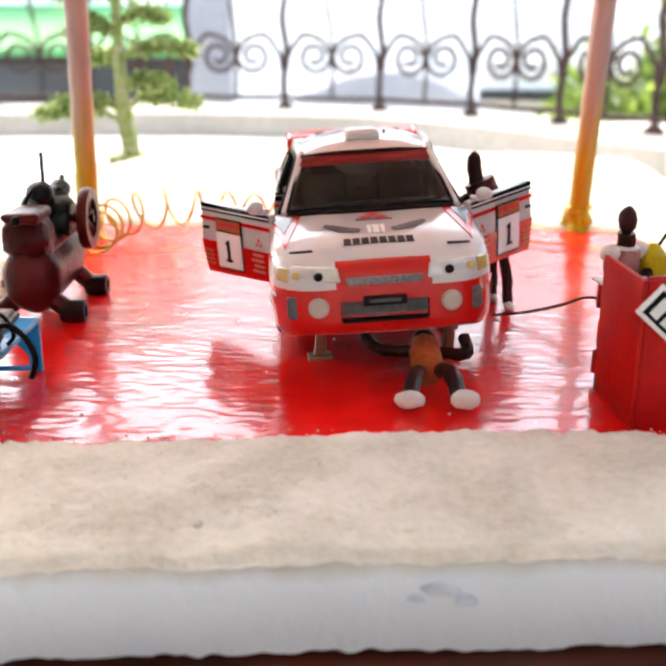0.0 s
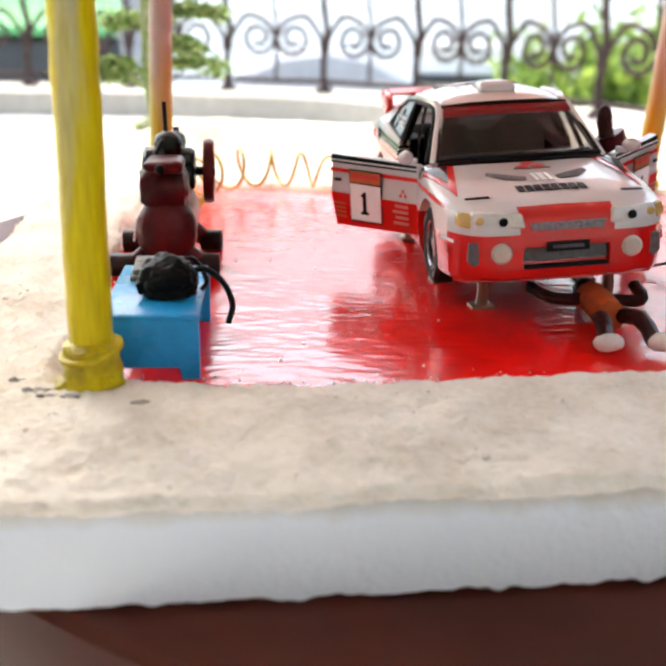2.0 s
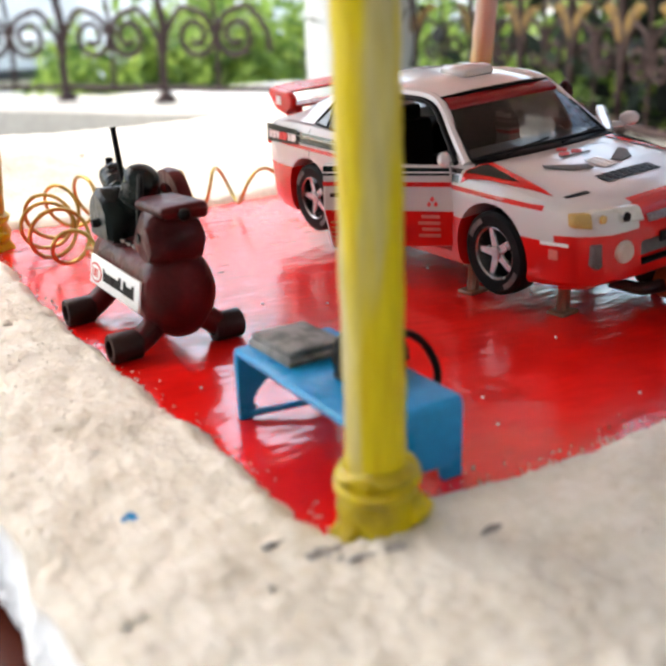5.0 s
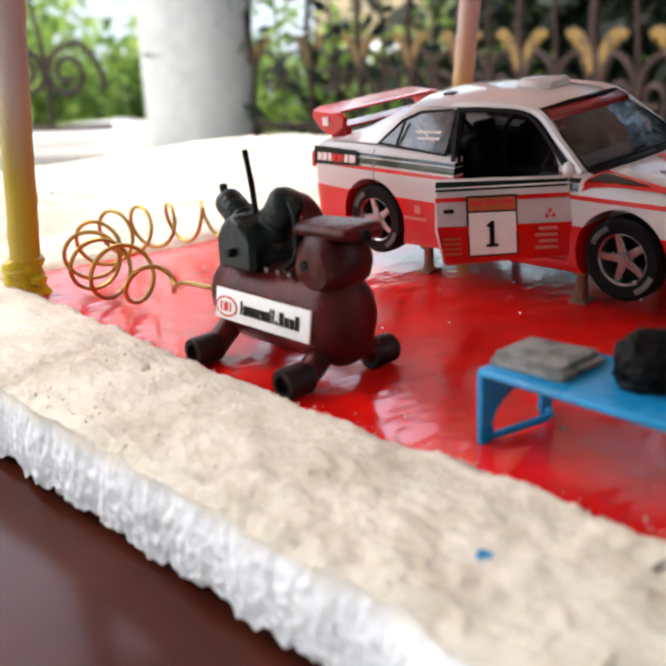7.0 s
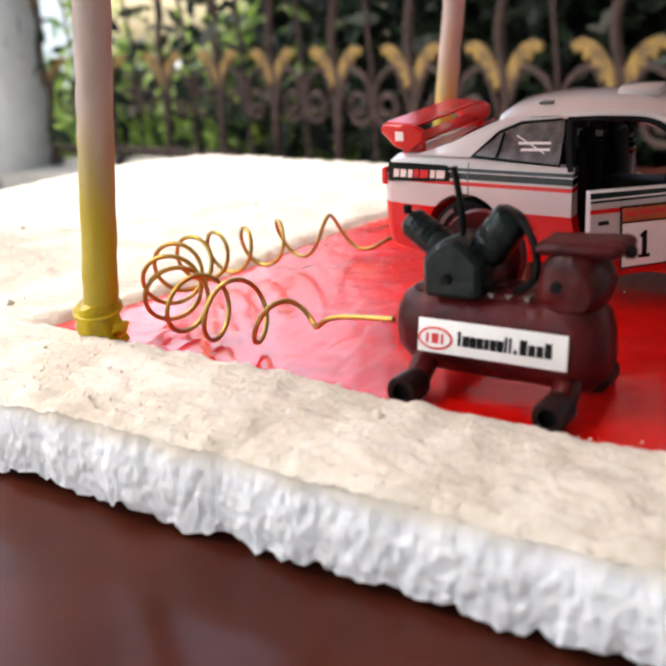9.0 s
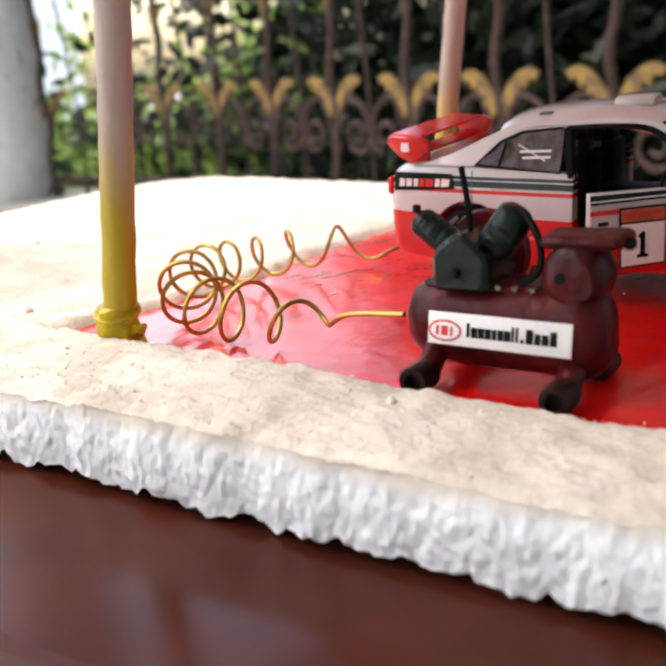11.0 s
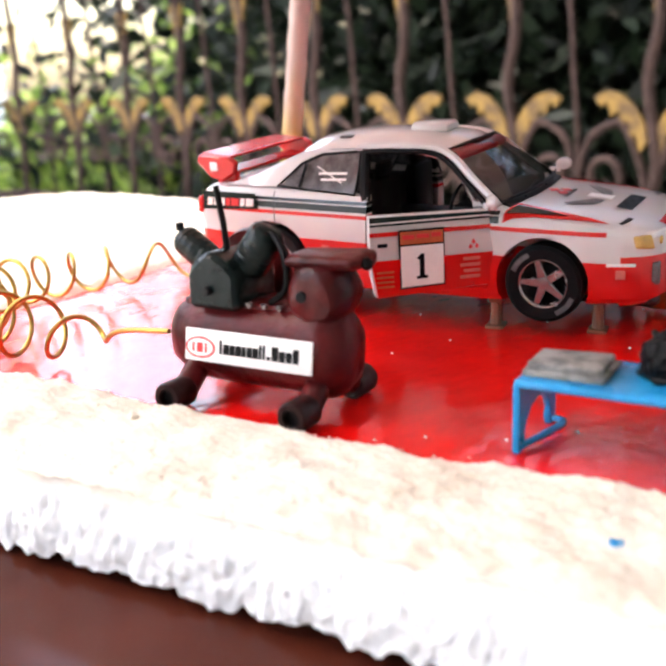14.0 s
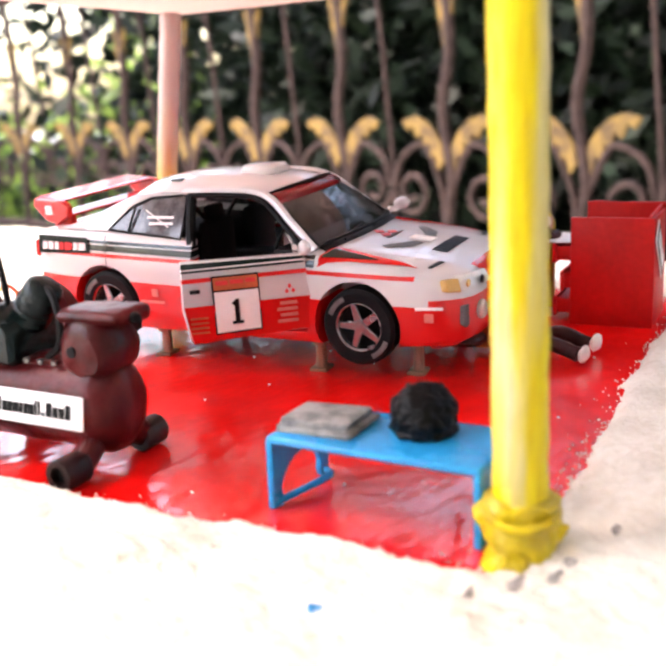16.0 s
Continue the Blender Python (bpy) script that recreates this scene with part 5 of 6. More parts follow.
part("rear_bumper_seam", box(-0.76, 0.76, 2.080, 2.098, 0.50, 0.52), CABIN, car)
part("roof_aerial", tube([(0.22, 0.10, 1.44), (0.23, 0.16, 1.50)], 0.012, 6), CABIN, car)

for sx in (-1, 1):
    for name, y0, y1, z0, z1, mat_ in (("bumper_lettering_bar", -1.97, -1.76, 0.525, 0.55, PAPER), ("bumper_mark", -1.90, -1.83, 0.43, 0.50, PALE_RED),
                                       ("flank_mark", 0.66, 0.73, 0.50, 0.57, PALE_RED), ("flank_lettering_bar", 0.60, 0.86, 0.44, 0.465, PALE_RED)):
        xa, xb = station(y0)[0] + 0.012, station(y1)[0] + 0.010
        part(name, panel([(sx * xa, y0, z0), (sx * xb, y1, z0), (sx * xb, y1, z1), (sx * xa, y0, z1)], 0.003 * -sx, 2), mat_, car, "small pale bar of lettering")
    part("window_line", tube([(sx * 0.772, 0.56, 1.10), (sx * 0.712, 0.82, 1.235)], 0.006, 5), PAPER, car, "thin white diagonal line on the window")
    part("roof_vent", box(min(sx * 0.28, sx * 0.42), max(sx * 0.28, sx * 0.42), 0.62, 0.74, 1.44, 1.462, 0.008), GREY_TRIM, car, "small grey roof vent")

# axle stands
for x, y in ((-0.66, -0.80), (0.66, -0.80), (-0.66, 0.80), (0.66, 0.80), (-0.5, -1.62), (0.55, -1.62)):
    p = CAR_AT @ Vector((x * K, y * K, 0.17 * K))
    px_, py_, pz_ = p / K
    s = thing("axle_stand", "small translucent amber stand propping the car", "axle stand", put(px_, py_, 0, 12), group="stands under the car")
    part("post", wobble(tube([(0.0, 0.0, 0.02), (0.01, 0.0, pz_ * 0.5), (0, 0, pz_ - 0.03)], 0.055, 9, taper=0.8), 0.008, 0.1), JACK, s)
    part("foot", wobble(box(-0.10, 0.10, -0.08, 0.08, 0.0, 0.03, 0.01), 0.006, 0.1), JACK, s)
    part("head", box(-0.06, 0.06, -0.06, 0.06, pz_ - 0.06, pz_ + 0.005, 0.01), JACK, s)


# ---- air compressor ----
comp = thing("air_compressor", "maroon clay model air compressor on four black wheels", "air compressor", put(-2.95, 8.95, 0, 4))
part("tank", wobble(lathe([(0, -0.71), (0.13, -0.705), (0.24, -0.66), (0.31, -0.59), (0.335, -0.52), (0.325, -0.44), (0.315, -0.25), (0.315, 0.1), (0.31, 0.45), (0.29, 0.60), (0.22, 0.71), (0.12, 0.765), (0, 0.78)], 48, "y", (0, 0, 0.43)), 0.012, 0.16), MAROON, comp, "maroon tank").scale.x = 0.82
for sx in (-1, 1):
    for y in (-0.50, 0.50):
        w = part("wheel", lathe([(0.062, -0.11), (0.098, -0.11), (0.107, -0.095), (0.105, 0.10), (0.094, 0.115), (0.062, 0.115), (0.062, -0.11)], 28, "x", (sx * 0.39 - 0.03, y, 0.105), cap=False), ROLLER, comp, "black hollow roller wheel")
        part("hub", lathe([(0, -0.06), (0.066, -0.06), (0.066, 0.05), (0, 0.05)], 16, "x", (sx * 0.39 - 0.03, y, 0.105)), INK, w)
        part("leg", wobble(tube([(sx * 0.33, y, 0.105), (sx * 0.25, y, 0.16), (sx * 0.15, y, 0.25)], 0.09, 12), 0.014, 0.09), MAROON, comp)
lab = part("nameplate", box(-0.355, -0.338, -0.53, 0.49, 0.33, 0.55, 0.003), PAPER, comp, "white nameplate with a red oval mark and black lettering")
lab.matrix_basis = pose(-0.012 * K, 0, -0.05 * K, 0, 9, 0)
oval = [(0.36 + 0.125 * math.cos(a), 0.425 + 0.075 * math.sin(a)) for a in np.linspace(0, 6.283, 33)[:-1]]
part("red_oval", prism(oval, 0.004, "x", -0.3585), RED_INK, lab, "red oval mark")
oval2 = [(0.36 + 0.108 * math.cos(a), 0.425 + 0.060 * math.sin(a)) for a in np.linspace(0, 6.283, 33)[:-1]]
part("oval_field", prism(oval2, 0.004, "x", -0.3605), PAPER, lab)
for y0, y1 in ((0.405, 0.425), (0.335, 0.385), (0.30, 0.318)):
    part("mark_bar", prism([(y0, 0.392), (y0, 0.458), (y1, 0.458), (y1, 0.392)], 0.004, "x", -0.3625), RED_INK, lab)
for k, (y, w, hh) in enumerate([(0.195, 0.012, 0.075), (0.155, 0.026, 0.055), (0.110, 0.026, 0.055), (0.065, 0.026, 0.055), (0.025, 0.018, 0.055), (-0.015, 0.024, 0.055), (-0.058, 0.026, 0.055), (-0.092, 0.010, 0.078),
                                (-0.118, 0.010, 0.078), (-0.150, 0.014, 0.02), (-0.195, 0.028, 0.075), (-0.245, 0.026, 0.055), (-0.292, 0.026, 0.055), (-0.340, 0.026, 0.075)]):
    part("lettering_bar", prism([(1.12 * y - w * 0.86 - 0.03, 0.395), (1.12 * y - w * 0.86 - 0.03, 0.395 + hh * 1.25), (1.12 * y + w * 0.86 - 0.03, 0.395 + hh * 1.25), (1.12 * y + w * 0.86 - 0.03, 0.395)], 0.004, "x", -0.3590), INK, lab)
pent = [(0.06, 0.68), (0.06, 0.93), (0.15, 1.02), (0.27, 1.09), (0.39, 1.02), (0.47, 0.93), (0.47, 0.68)]
part("crankcase", wobble(prism(pent, 0.50, "x", -0.27, bevel=0.035), 0.012, 0.12), DARK_GREEN, comp, "black-green crankcase")
# solid black disc: the hole's darkness is only its colour
part("crank_hole_dark_disc", lathe([(0, -0.03), (0.028, -0.03), (0.036, 0.01), (0, 0.01)], 16, "x", (-0.282, 0.28, 0.82)), INK, comp)


def finned(base, way, r, length):
    """A finned cylinder along a direction."""
    prof = [(0, 0), (r * 0.8, 0)]
    for k in range(6):
        h = length * (0.12 + 0.12 * k)
        prof += [(r * 0.965, h), (r * (1 - 0.02 * abs(k - 2)), h + 0.008), (r * (1 - 0.02 * abs(k - 2)), h + length * 0.06), (r * 0.965, h + length * 0.07)]
    prof += [(r * 0.90, length * 0.88), (r * 0.66, length * 0.96), (r * 0.3, length * 0.99), (0, length)]
    b = lathe(prof, 24)
    b.transform(Matrix.Translation(base) @ Vector(way).to_track_quat("Z", "Y").to_matrix().to_4x4())
    return b


part("cylinder", finned((0.0, 0.40, 0.93), (0.05, 0.80, 0.50), 0.112, 0.38), DARK_GREEN, comp, "dark finned cylinder")
part("cylinder", finned((-0.02, 0.13, 0.93), (0.05, -0.50, 0.72), 0.135, 0.36), DARK_GREEN, comp, "dark finned cylinder")
part("cap", lathe([(0, 0), (0.03, 0), (0.03, 0.05), (0, 0.06)], 10, "z", (0.02, 0.72, 1.165)), INK, comp)
part("rod", tube([(-0.04, 0.27, 1.02), (-0.05, 0.285, 1.25), (-0.06, 0.325, 1.50)], 0.022, 8), BLACK_CLAY, comp, "thin black upright rod")
part("hose", tube(smooth_line([(-0.02, 0.02, 1.20), (-0.06, -0.14, 1.17), (-0.12, -0.25, 1.02), (-0.14, -0.25, 0.84), (-0.12, -0.12, 0.74)], 6), 0.024, 8), BLACK_CLAY, comp, "looped black hose")
part("motor", wobble(lathe([(0, -0.21), (0.09, -0.215), (0.15, -0.205), (0.19, -0.165), (0.215, -0.10), (0.22, 0.0), (0.21, 0.10), (0.18, 0.17), (0.12, 0.205), (0, 0.21)], 40, "x", (0.0, -0.48, 0.82)), 0.024, 0.12), MAROON, comp, "round maroon motor")
# no opening here; a black disc gives the shaft hole's dark
part("shaft_hole_dark_disc", lathe([(0, -0.01), (0.036, -0.01), (0.042, 0.01), (0, 0.01)], 16, "x", (-0.214, -0.42, 0.82)), INK, comp)
part("terminal_box", wobble(box(-0.17, 0.17, -0.79, -0.25, 0.985, 1.085, 0.05, 4), 0.03, 0.12), MAROON, comp, "maroon terminal box")
part("terminal_knob", ball(-0.02, -0.80, 1.03, 0.045), BLACK_CLAY, comp)
fly = part("flywheel", lathe([(0.20, -0.045), (0.30, -0.05), (0.315, 0), (0.30, 0.05), (0.20, 0.045), (0.20, -0.045)], 36, "x", (0.36, 0.33, 0.84), cap=False), MAROON, comp, "dark red flywheel")
for a in (0.2, 1.25, 2.3):
    part("spoke", tube([(0.36, 0.33 + 0.24 * math.cos(a), 0.84 + 0.24 * math.sin(a)), (0.36, 0.33 - 0.24 * math.cos(a), 0.84 - 0.24 * math.sin(a))], 0.025, 7), MAROON, fly)
part("flywheel_axle", tube([(0.15, 0.33, 0.84), (0.42, 0.33, 0.84)], 0.045, 10), BLACK_CLAY, comp)
part("saddle", wobble(box(-0.15, 0.20, -0.56, 0.60, 0.66, 0.73, 0.035, 3), 0.02, 0.12), MAROON, comp, "lumpy maroon saddle plate")
for k in range(4):
    part("bolt", lathe([(0, 0), (0.020, 0), (0.028, 0.03), (0, 0.04)], 8, "z", (-0.17, -0.22 + 0.12 * k, 0.705)), CHROME, comp, "small pale bolt")

# ---- coiled air line ----
core = smooth_line([(-3.12, 9.72, 0.42), (-3.08, 10.2, 0.36), (-3.05, 10.6, 0.26), (-3.10, 11.1, 0.27), (-3.14, 11.6, 0.27), (-3.02, 12.05, 0.30), (-2.55, 12.50, 0.34), (-1.9, 12.76, 0.30), (-1.3, 12.70, 0.27),
                    (-0.7, 12.5, 0.28), (-0.1, 12.0, 0.18), (0.25, 11.6, 0.10)], 40)
coil = []
turn = 0.0
for i, p in enumerate(core):
    f = i / (len(core) - 1)
    a = core[max(0, i - 1)]
    b = core[min(len(core) - 1, i + 1)]
    d = (b - a).normalized()
    s = d.cross(Vector((0, 0, 1))).normalized()
    u = s.cross(d)
    r = (0.25 - 0.04 * smoothstep(0.5, 0.7, f)) * smoothstep(0.10, 0.30, f) * (1 - smoothstep(0.84, 0.96, f))
    turn += 2 * math.pi * float(np.interp(f, [0, 0.15, 0.3, 0.5, 0.62, 0.8, 1], [0.006, 0.016, 0.030, 0.042, 0.042, 0.034, 0.006]))
    coil.append(p + r * (math.cos(turn) * s + math.sin(turn) * u) + Vector((0, 0, 0.03 + max(0, r - 0.25))))
hose = thing("air_hose", "coiled brass-coloured wire air line on the red floor", "air hose")
n0, n1 = int(len(coil) * 0.13), int(len(coil) * 0.90)
part("lead", tube(coil[:n0 + 1], 0.020, 8), BRASS, hose, "straight lead to the compressor")
part("coil", tube(coil[n0:n1 + 1], 0.020, 8), BRASS, hose)
part("tail", tube(coil[n1:], 0.020, 8), BRASS, hose, "straight end of the wire")

# ---- blue bench and what lies on it ----
bench = thing("bench", "bright blue plastic bench with cut-out end panels", "bench", put(-2.68, 6.45, 0, 3))
BL, BW, BH = 0.66, 0.33, 0.455
part("top", wobble(box(-BW, BW, -BL, BL, BH - 0.05, BH, 0.022, 3), 0.006, 0.3), BLUE, bench, "blue bench top")
for s in (-1, 1):
    outer = [(-BW, 0.0), (-BW, BH - 0.03), (BW, BH - 0.03), (BW, 0.0), (BW - 0.09, 0.0), (BW - 0.11, 0.06)] + [(0.24 * math.cos(a), 0.06 + 0.20 * math.sin(a)) for a in np.linspace(0.25, 2.9, 9)] + [(-BW + 0.11, 0.06), (-BW + 0.09, 0.0)]
    if s < 0:
        outer = [(-BW, 0.0), (-BW, BH - 0.03), (BW, BH - 0.03), (BW, 0.0), (BW - 0.12, 0.0), (BW - 0.14, 0.085), (-BW + 0.14, 0.085), (-BW + 0.12, 0.0)]
    part("end_panel", prism(outer, 0.045, "y", s * BL - (0.045 if s > 0 else 0.0), bevel=0.008), BLUE, bench, "blue cut-out end panel")
    if s > 0:
        part("foot_brace", tube(smooth_line([(-BW + 0.05, s * (BL - 0.03), 0.03), (-0.1, s * (BL - 0.10), 0.05), (0.12, s * (BL - 0.16), 0.07), (0.26, s * (BL - 0.06), 0.04)], 5), 0.022, 7), BLUE, bench)
bag = thing("bag", "crumpled black bag with a hanging strap on the bench", "bag", put(-2.58, 6.30, BH + 0.0, 8) @ Matrix.Scale(0.88, 4))
part("body", wobble(wobble(ball(0, 0, 0.12, 0.23, 0.22, 0.20, 5), 0.035, 0.14), 0.018, 0.04), BLACK_CLAY, bag, angle=80)
part("base_fold", wobble(lathe([(0, 0.0), (0.20, 0.0), (0.225, 0.03), (0.20, 0.07), (0, 0.08)], 40), 0.03, 0.08), BLACK_CLAY, bag)
part("flap", wobble(ball(-0.13, -0.04, 0.10, 0.12, 0.13, 0.09, 5), 0.03, 0.06), BLACK_CLAY, bag, angle=80)
part("strap", tube(smooth_line([(0.12, -0.02, 0.16), (0.28, 0.0, 0.20), (0.42, -0.02, 0.10), (0.50, -0.05, -0.08), (0.46, -0.08, -0.24)], 6), 0.026, 8), BLACK_CLAY, bag, "black hanging strap")
part("strap", tube(smooth_line([(0.05, 0.10, 0.22), (0.2, 0.17, 0.24), (0.3, 0.12, 0.08), (0.26, 0.06, 0.01)], 5), 0.020, 7), BLACK_CLAY, bag)
mat_roll = thing("folded_cloth", "grey folded cloth lying on the bench", "cloth", put(-2.72, 6.86, BH, 6))
part("fold", wobble(box(-0.22, 0.20, -0.25, 0.24, 0.0, 0.045, 0.018), 0.018, 0.1), GREY_CLOTH, mat_roll)
part("fold", wobble(box(-0.20, 0.17, -0.22, 0.22, 0.042, 0.085, 0.018), 0.018, 0.1, 3.0), GREY_CLOTH, mat_roll)

# ---- red tool cabinet ----
cab = thing("tool_cabinet", "home-made red card tool cabinet, open-topped, with a slanted sign", "tool cabinet", put(2.14, 6.20, 0, 7))
part("side_panel", wobble(box(0, 0.035, 0, 0.80, 0.0, 1.08, 0.008), 0.006, 0.4), BOX_RED, cab, "red card side")
part("side_panel", wobble(box(0.83, 0.865, 0, 0.80, 0.0, 1.14, 0.008), 0.006, 0.4), BOX_RED, cab, "red card side")
part("front_panel", wobble(box(0.037, 0.828, 0.0, 0.035, 0.0, 1.08, 0.008), 0.006, 0.4), BOX_RED, cab, "red card front")
part("shelf", wobble(box(0.037, 0.828, 0.037, 0.78, 0.66, 0.70, 0.008), 0.006, 0.4), BOX_RED, cab)
part("rail", tube([(0.04, 0.05, 1.075), (0.84, 0.05, 1.11), (0.85, 0.74, 1.135)], 0.02, 6), BOX_RED, cab, "folded card rim")
for k, (z, out) in enumerate(((0.10, 0.16), (0.36, 0.09), (0.64, 0.17))):
    dr = part("drawer", wobble(box(0.05, 0.80, 0.70, 0.80 + out, z, z + 0.15, 0.012), 0.008, 0.2), BOX_RED, cab, "half-open red drawer")
    part("drawer_front", box(0.03, 0.82, 0.80 + out - 0.02, 0.80 + out + 0.02, z - 0.03, z + 0.17, 0.01), BOX_RED, dr)
part("paper", wobble(box(0.02, 0.6, 0.72, 1.04, 0.83, 0.845), 0.03, 0.2), PAPER, cab, "white paper in the top drawer")
sign = part("sign", box(-0.34, 0.34, -0.008, 0.0, -0.13, 0.13, 0.003), PAPER, cab, "white sign slanted across the cabinet")
sign.matrix_basis = put(0.29, -0.012, 0.74, 0) @ Matrix.Rotation(radians(42), 4, "Y")
part("sign_field", box(-0.30, 0.30, -0.0125, -0.0085, -0.10, 0.10), INK, sign, "black field of the sign")
for k in range(5):
    part("lettering_bar", box(-0.26 + 0.11 * k, -0.185 + 0.11 * k, -0.0155, -0.0125, -0.075, 0.075), PAPER, sign, "white block letter drawn as a bar")

# ---- yellow bottle, wires ----
bottle = thing("gas_bottle", "yellow painted model gas bottle", "gas bottle", put(2.53, 7.44) @ Matrix.Diagonal((0.55, 0.55, 1.0, 1)))
part("body", wobble(lathe([(0, 0), (0.19, 0), (0.21, 0.05), (0.21, 0.85), (0.18, 0.98), (0.08, 1.06), (0, 1.08)], 24), 0.012, 0.15), YELLOW, bottle)
part("hose", tube(smooth_line([(0.05, -0.02, 1.06), (0.18, -0.03, 1.16), (0.34, -0.05, 1.05), (0.40, -0.05, 0.8)], 5), 0.02, 7), BLACK_CLAY, bottle, "black hose at the valve")
single("cable", tube(smooth_line([(1.45, 8.9, 0.02), (1.75, 8.75, 0.10), (2.05, 8.6, 0.22), (2.25, 8.45, 0.34), (2.45, 8.35, 0.30), (2.60, 8.15, 0.10)], 6), 0.016, 6), MAROON, "thin dark cable looping over the red floor", "cable")
single("cable", tube(smooth_line([(1.9, 12.4, 0.03), (2.4, 12.1, 0.05), (2.9, 12.0, 0.04), (3.2, 11.6, 0.03)], 6), 0.014, 6), BRASS, "thin brass wire beside the canopy post", "cable")


# ---- clay figures (plain modelled shapes) ----
PALE_SHIRT = material("faded_pink_paint", (0.40, 0.17, 0.16), 0.5, vary=0.3, scale=120)


def clay_figure(name, limbs, label, at):
    """One mesh of joined rounded limbs; each limb is (points, radius, slot)."""
    mats = [SKIN, ORANGE, SHOE, MAROON, PALE_SHIRT]
    out = bmesh.new()
    for pts, r, slot in limbs:
        b = tube(smooth_line(pts, 5), r, 10) if len(pts) > 1 else ball(*pts[0], *(r if isinstance(r, tuple) else (r, r, r)))
        wobble(b, 0.012, 0.08)
        for f in b.faces:
            f.material_index = slot
        me = bpy.data.meshes.new("tmp")
        b.to_mesh(me)
        b.free()
        out.from_mesh(me)
        bpy.data.meshes.remove(me)
    return single(name, out, mats, label, "figurine", "clay figures round the car", at=at)


clay_figure("figurine", [
    ([(0.0, 0.0, 0.10), (0.02, 0.25, 0.16), (0.05, 0.48, 0.14)], 0.065, 0), ([(0.36, 0.04, 0.10), (0.30, 0.28, 0.20), (0.22, 0.50, 0.15)], 0.065, 0),
    ([(0.12, 0.46, 0.15), (0.10, 0.72, 0.17), (0.08, 1.0, 0.16)], 0.13, 1), ([(0.0, 0.9, 0.16), (-0.28, 0.86, 0.18), (-0.42, 1.05, 0.22)], 0.05, 0), ([(0.2, 0.85, 0.18), (0.42, 0.72, 0.22), (0.40, 0.9, 0.30)], 0.05, 0),
    ([(0.07, 1.18, 0.17)], (0.10, 0.11, 0.10), 0), ([(0.0, -0.05, 0.11)], (0.115, 0.036, 0.075), 2), ([(0.40, -0.01, 0.115)], (0.115, 0.038, 0.08), 2)],
    "clay figurine in orange lying under the car, pale shoe soles out", put(0.60, 6.43, 0, -3))
clay_figure("figurine", [
    ([(0.18, -0.05, 0.05), (0.15, -0.02, 0.4), (0.04, 0.0, 0.72)], 0.055, 0), ([(0.05, 0.22, 0.05), (0.03, 0.14, 0.4), (-0.02, 0.05, 0.72)], 0.055, 0), ([(0.0, 0.0, 0.70), (-0.04, 0.0, 0.95), (-0.13, 0.0, 1.20), (-0.16, 0.0, 1.27)], 0.155, 3),
    ([(-0.20, 0.05, 1.14), (-0.36, -0.1, 1.05), (-0.42, -0.28, 1.02)], 0.045, 0), ([(-0.08, -0.08, 1.14), (0.04, -0.26, 1.0), (-0.1, -0.4, 0.98)], 0.045, 0), ([(-0.17, 0.0, 1.18), (-0.21, 0.0, 1.40)], 0.075, 0),
    ([(-0.215, 0.0, 1.44)], (0.075, 0.08, 0.11), 0), ([(0.02, -0.16, 1.13)], (0.12, 0.03, 0.09), 2), ([(0.19, -0.10, 0.04)], (0.055, 0.12, 0.04), 2), ([(0.06, 0.18, 0.04)], (0.055, 0.12, 0.04), 2)],
    "dark brown clay figurine bending into the open door", put(1.45, 9.28, 0, 0))
clay_figure("figurine", [
    ([(-0.08, 0.0, 0.05), (-0.06, 0.02, 0.35), (-0.03, 0.02, 0.62)], 0.05, 0), ([(0.10, -0.02, 0.05), (0.08, 0.0, 0.35), (0.05, 0.02, 0.62)], 0.05, 0), ([(0.0, 0.02, 0.60), (0.0, 0.02, 0.80)], 0.11, 1), ([(0.0, 0.02, 0.78), (0.0, 0.01, 0.90), (0.0, 0.0, 1.04)], 0.13, 4), ([(-0.15, 0.0, 1.01)], (0.075, 0.085, 0.075), 2), ([(0.15, 0.0, 1.01)], (0.075, 0.085, 0.075), 2),
    ([(-0.13, 0.02, 1.0), (-0.19, -0.08, 0.86), (-0.05, -0.16, 0.86)], 0.05, 0), ([(0.13, 0.02, 1.0), (0.20, -0.08, 0.86), (0.06, -0.17, 0.84)], 0.05, 0), ([(0.0, 0.0, 1.05), (0.0, 0.0, 1.16)], 0.075, 0), ([(0.0, 0.0, 1.26)], (0.075, 0.08, 0.12), 0),
    ([(0.0, 0.0, 1.04)], (0.14, 0.10, 0.03), 2), ([(-0.08, -0.05, 0.035)], (0.05, 0.10, 0.035), 2), ([(0.10, -0.07, 0.035)], (0.05, 0.10, 0.035), 2)],
    "brown clay figurine with a pale collar standing by the red cabinet", put(2.29, 7.40, 0, 30))

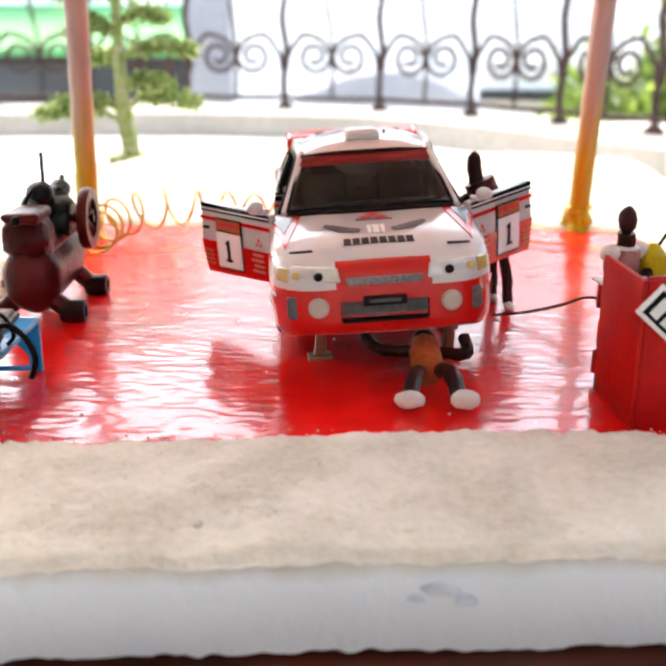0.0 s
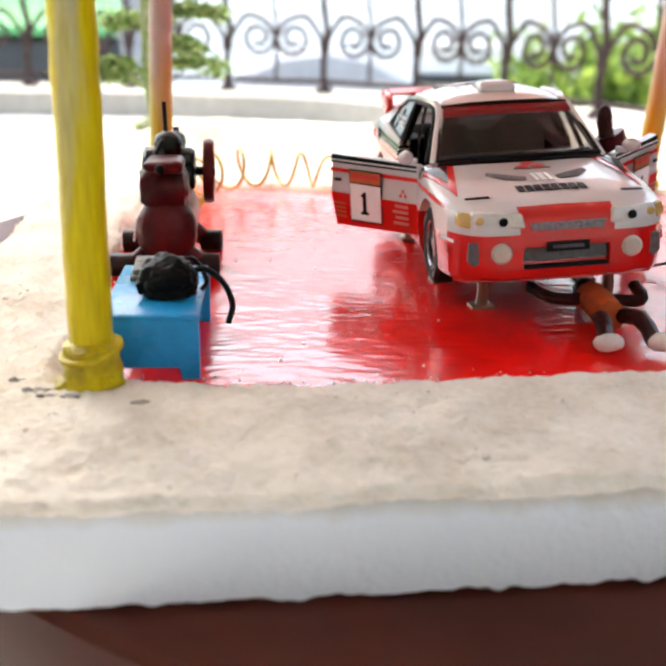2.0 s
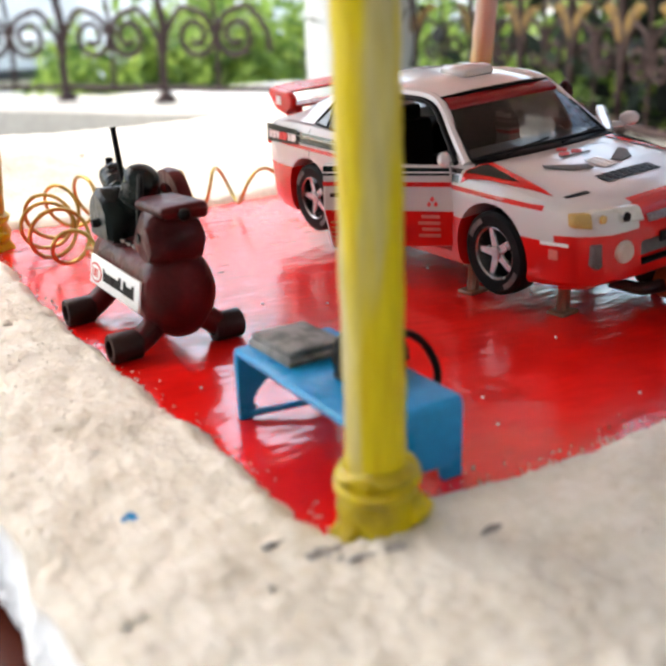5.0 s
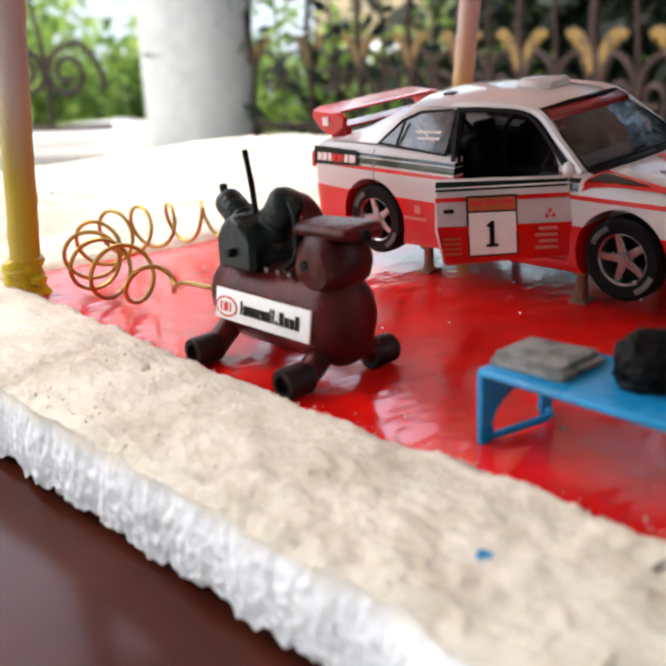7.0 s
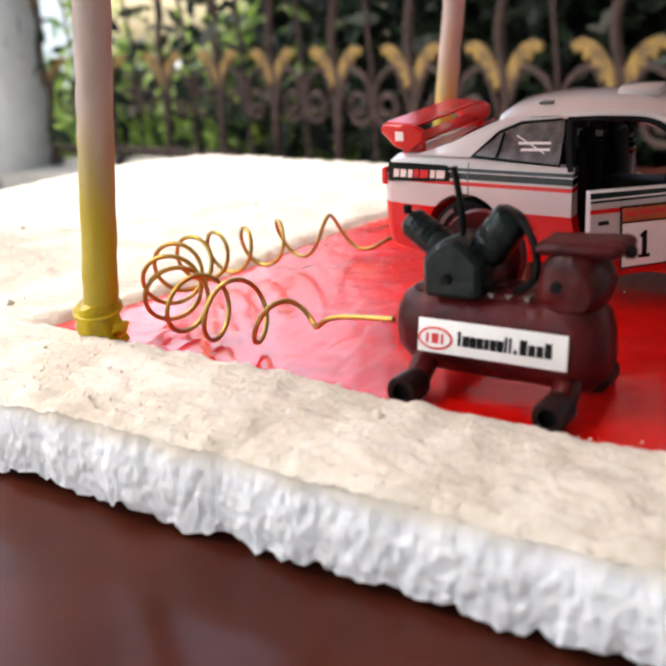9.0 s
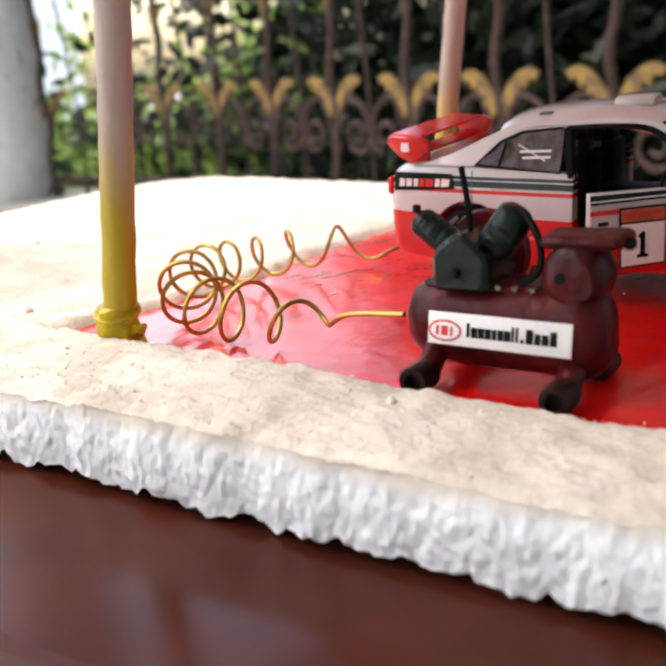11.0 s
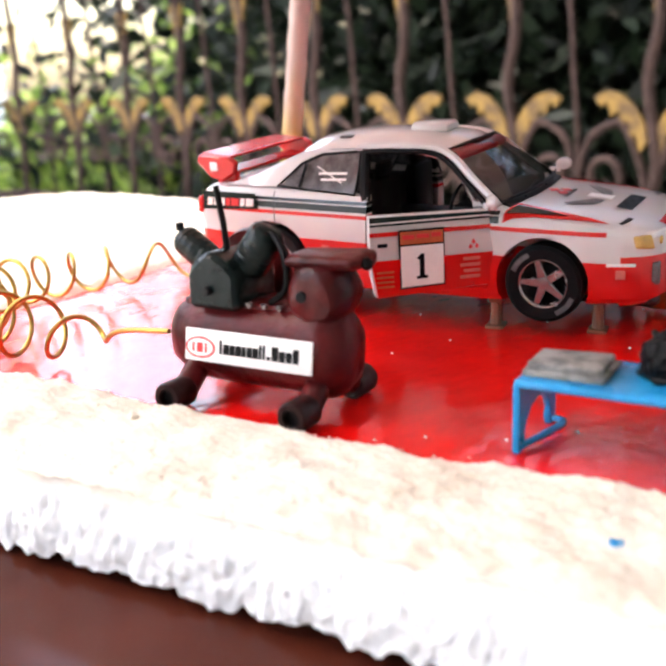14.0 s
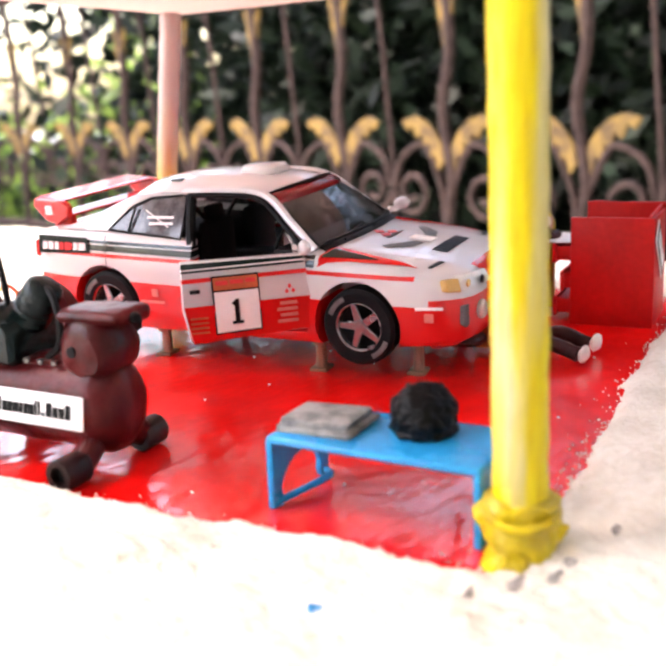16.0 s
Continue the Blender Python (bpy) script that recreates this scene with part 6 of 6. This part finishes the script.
# ---- model tree ----
tree = thing("model_tree", "handmade model tree with flocked light green foliage", "model tree", put(-4.72, 18.7, sand_height(-4.72, 18.7)))
part("trunk", wobble(tube([(0.12, 0, -0.02), (0.06, 0, 0.5), (-0.02, 0.02, 1.2), (-0.05, 0, 2.2), (-0.02, 0, 3.4), (0.02, 0, 4.2)], 0.18, 14, taper=0.45), 0.06, 0.18), BARK, tree, "knobbly green-painted trunk")
part("root_moss", wobble(ball(0.05, -0.02, 0.02, 0.42, 0.36, 0.16, 3), 0.10, 0.12), BARK, tree)
rng = np.random.default_rng(21)
tips = [(-1.55, 0.0, 0.9), (-1.1, -0.3, 1.1), (1.25, 0.2, 1.15), (0.9, -0.4, 1.5), (-0.8, 0.5, 1.9), (1.3, 0.1, 2.1), (-0.7, -0.4, 2.5), (0.7, 0.4, 2.7), (-1.2, 0.0, 3.1), (1.1, -0.2, 3.3), (0.3, 0.2, 3.9), (-0.5, -0.2, 3.7)]
for k, (x, y, z) in enumerate(tips):
    z0 = max(0.75, z - 0.15)
    part("branch", wobble(tube(smooth_line([(-0.02, 0, z0), (x * 0.5, y * 0.5, z + 0.16), (x, y, z)], 5), 0.075, 8, taper=0.45), 0.03, 0.1), BARK, tree)
    me_verts, me_faces = [], []
    for j in range(680):
        f = rng.uniform(0.30, 1.08)
        c = np.array([x * f, y * f, z0 + (z - z0) * f + 0.16 * math.sin(math.pi * f)]) + rng.normal(size=3) * np.array([0.12, 0.12, 0.075])
        a = rng.normal(size=3)
        a /= np.linalg.norm(a)
        b = np.cross(a, rng.normal(size=3))
        b /= np.linalg.norm(b)
        s = rng.uniform(0.03, 0.075)
        i = len(me_verts)
        me_verts += [tuple(K * (c - a * s)), tuple(K * (c + b * s * 0.7)), tuple(K * (c + a * s)), tuple(K * (c - b * s * 0.7))]
        me_faces.append((i, i + 1, i + 2, i + 3))
    me = bpy.data.meshes.new("flock")
    me.from_pydata(me_verts, [], me_faces)
    me.materials.append(MOSS)
    ob = new("foliage", me)
    ob.parent = tree
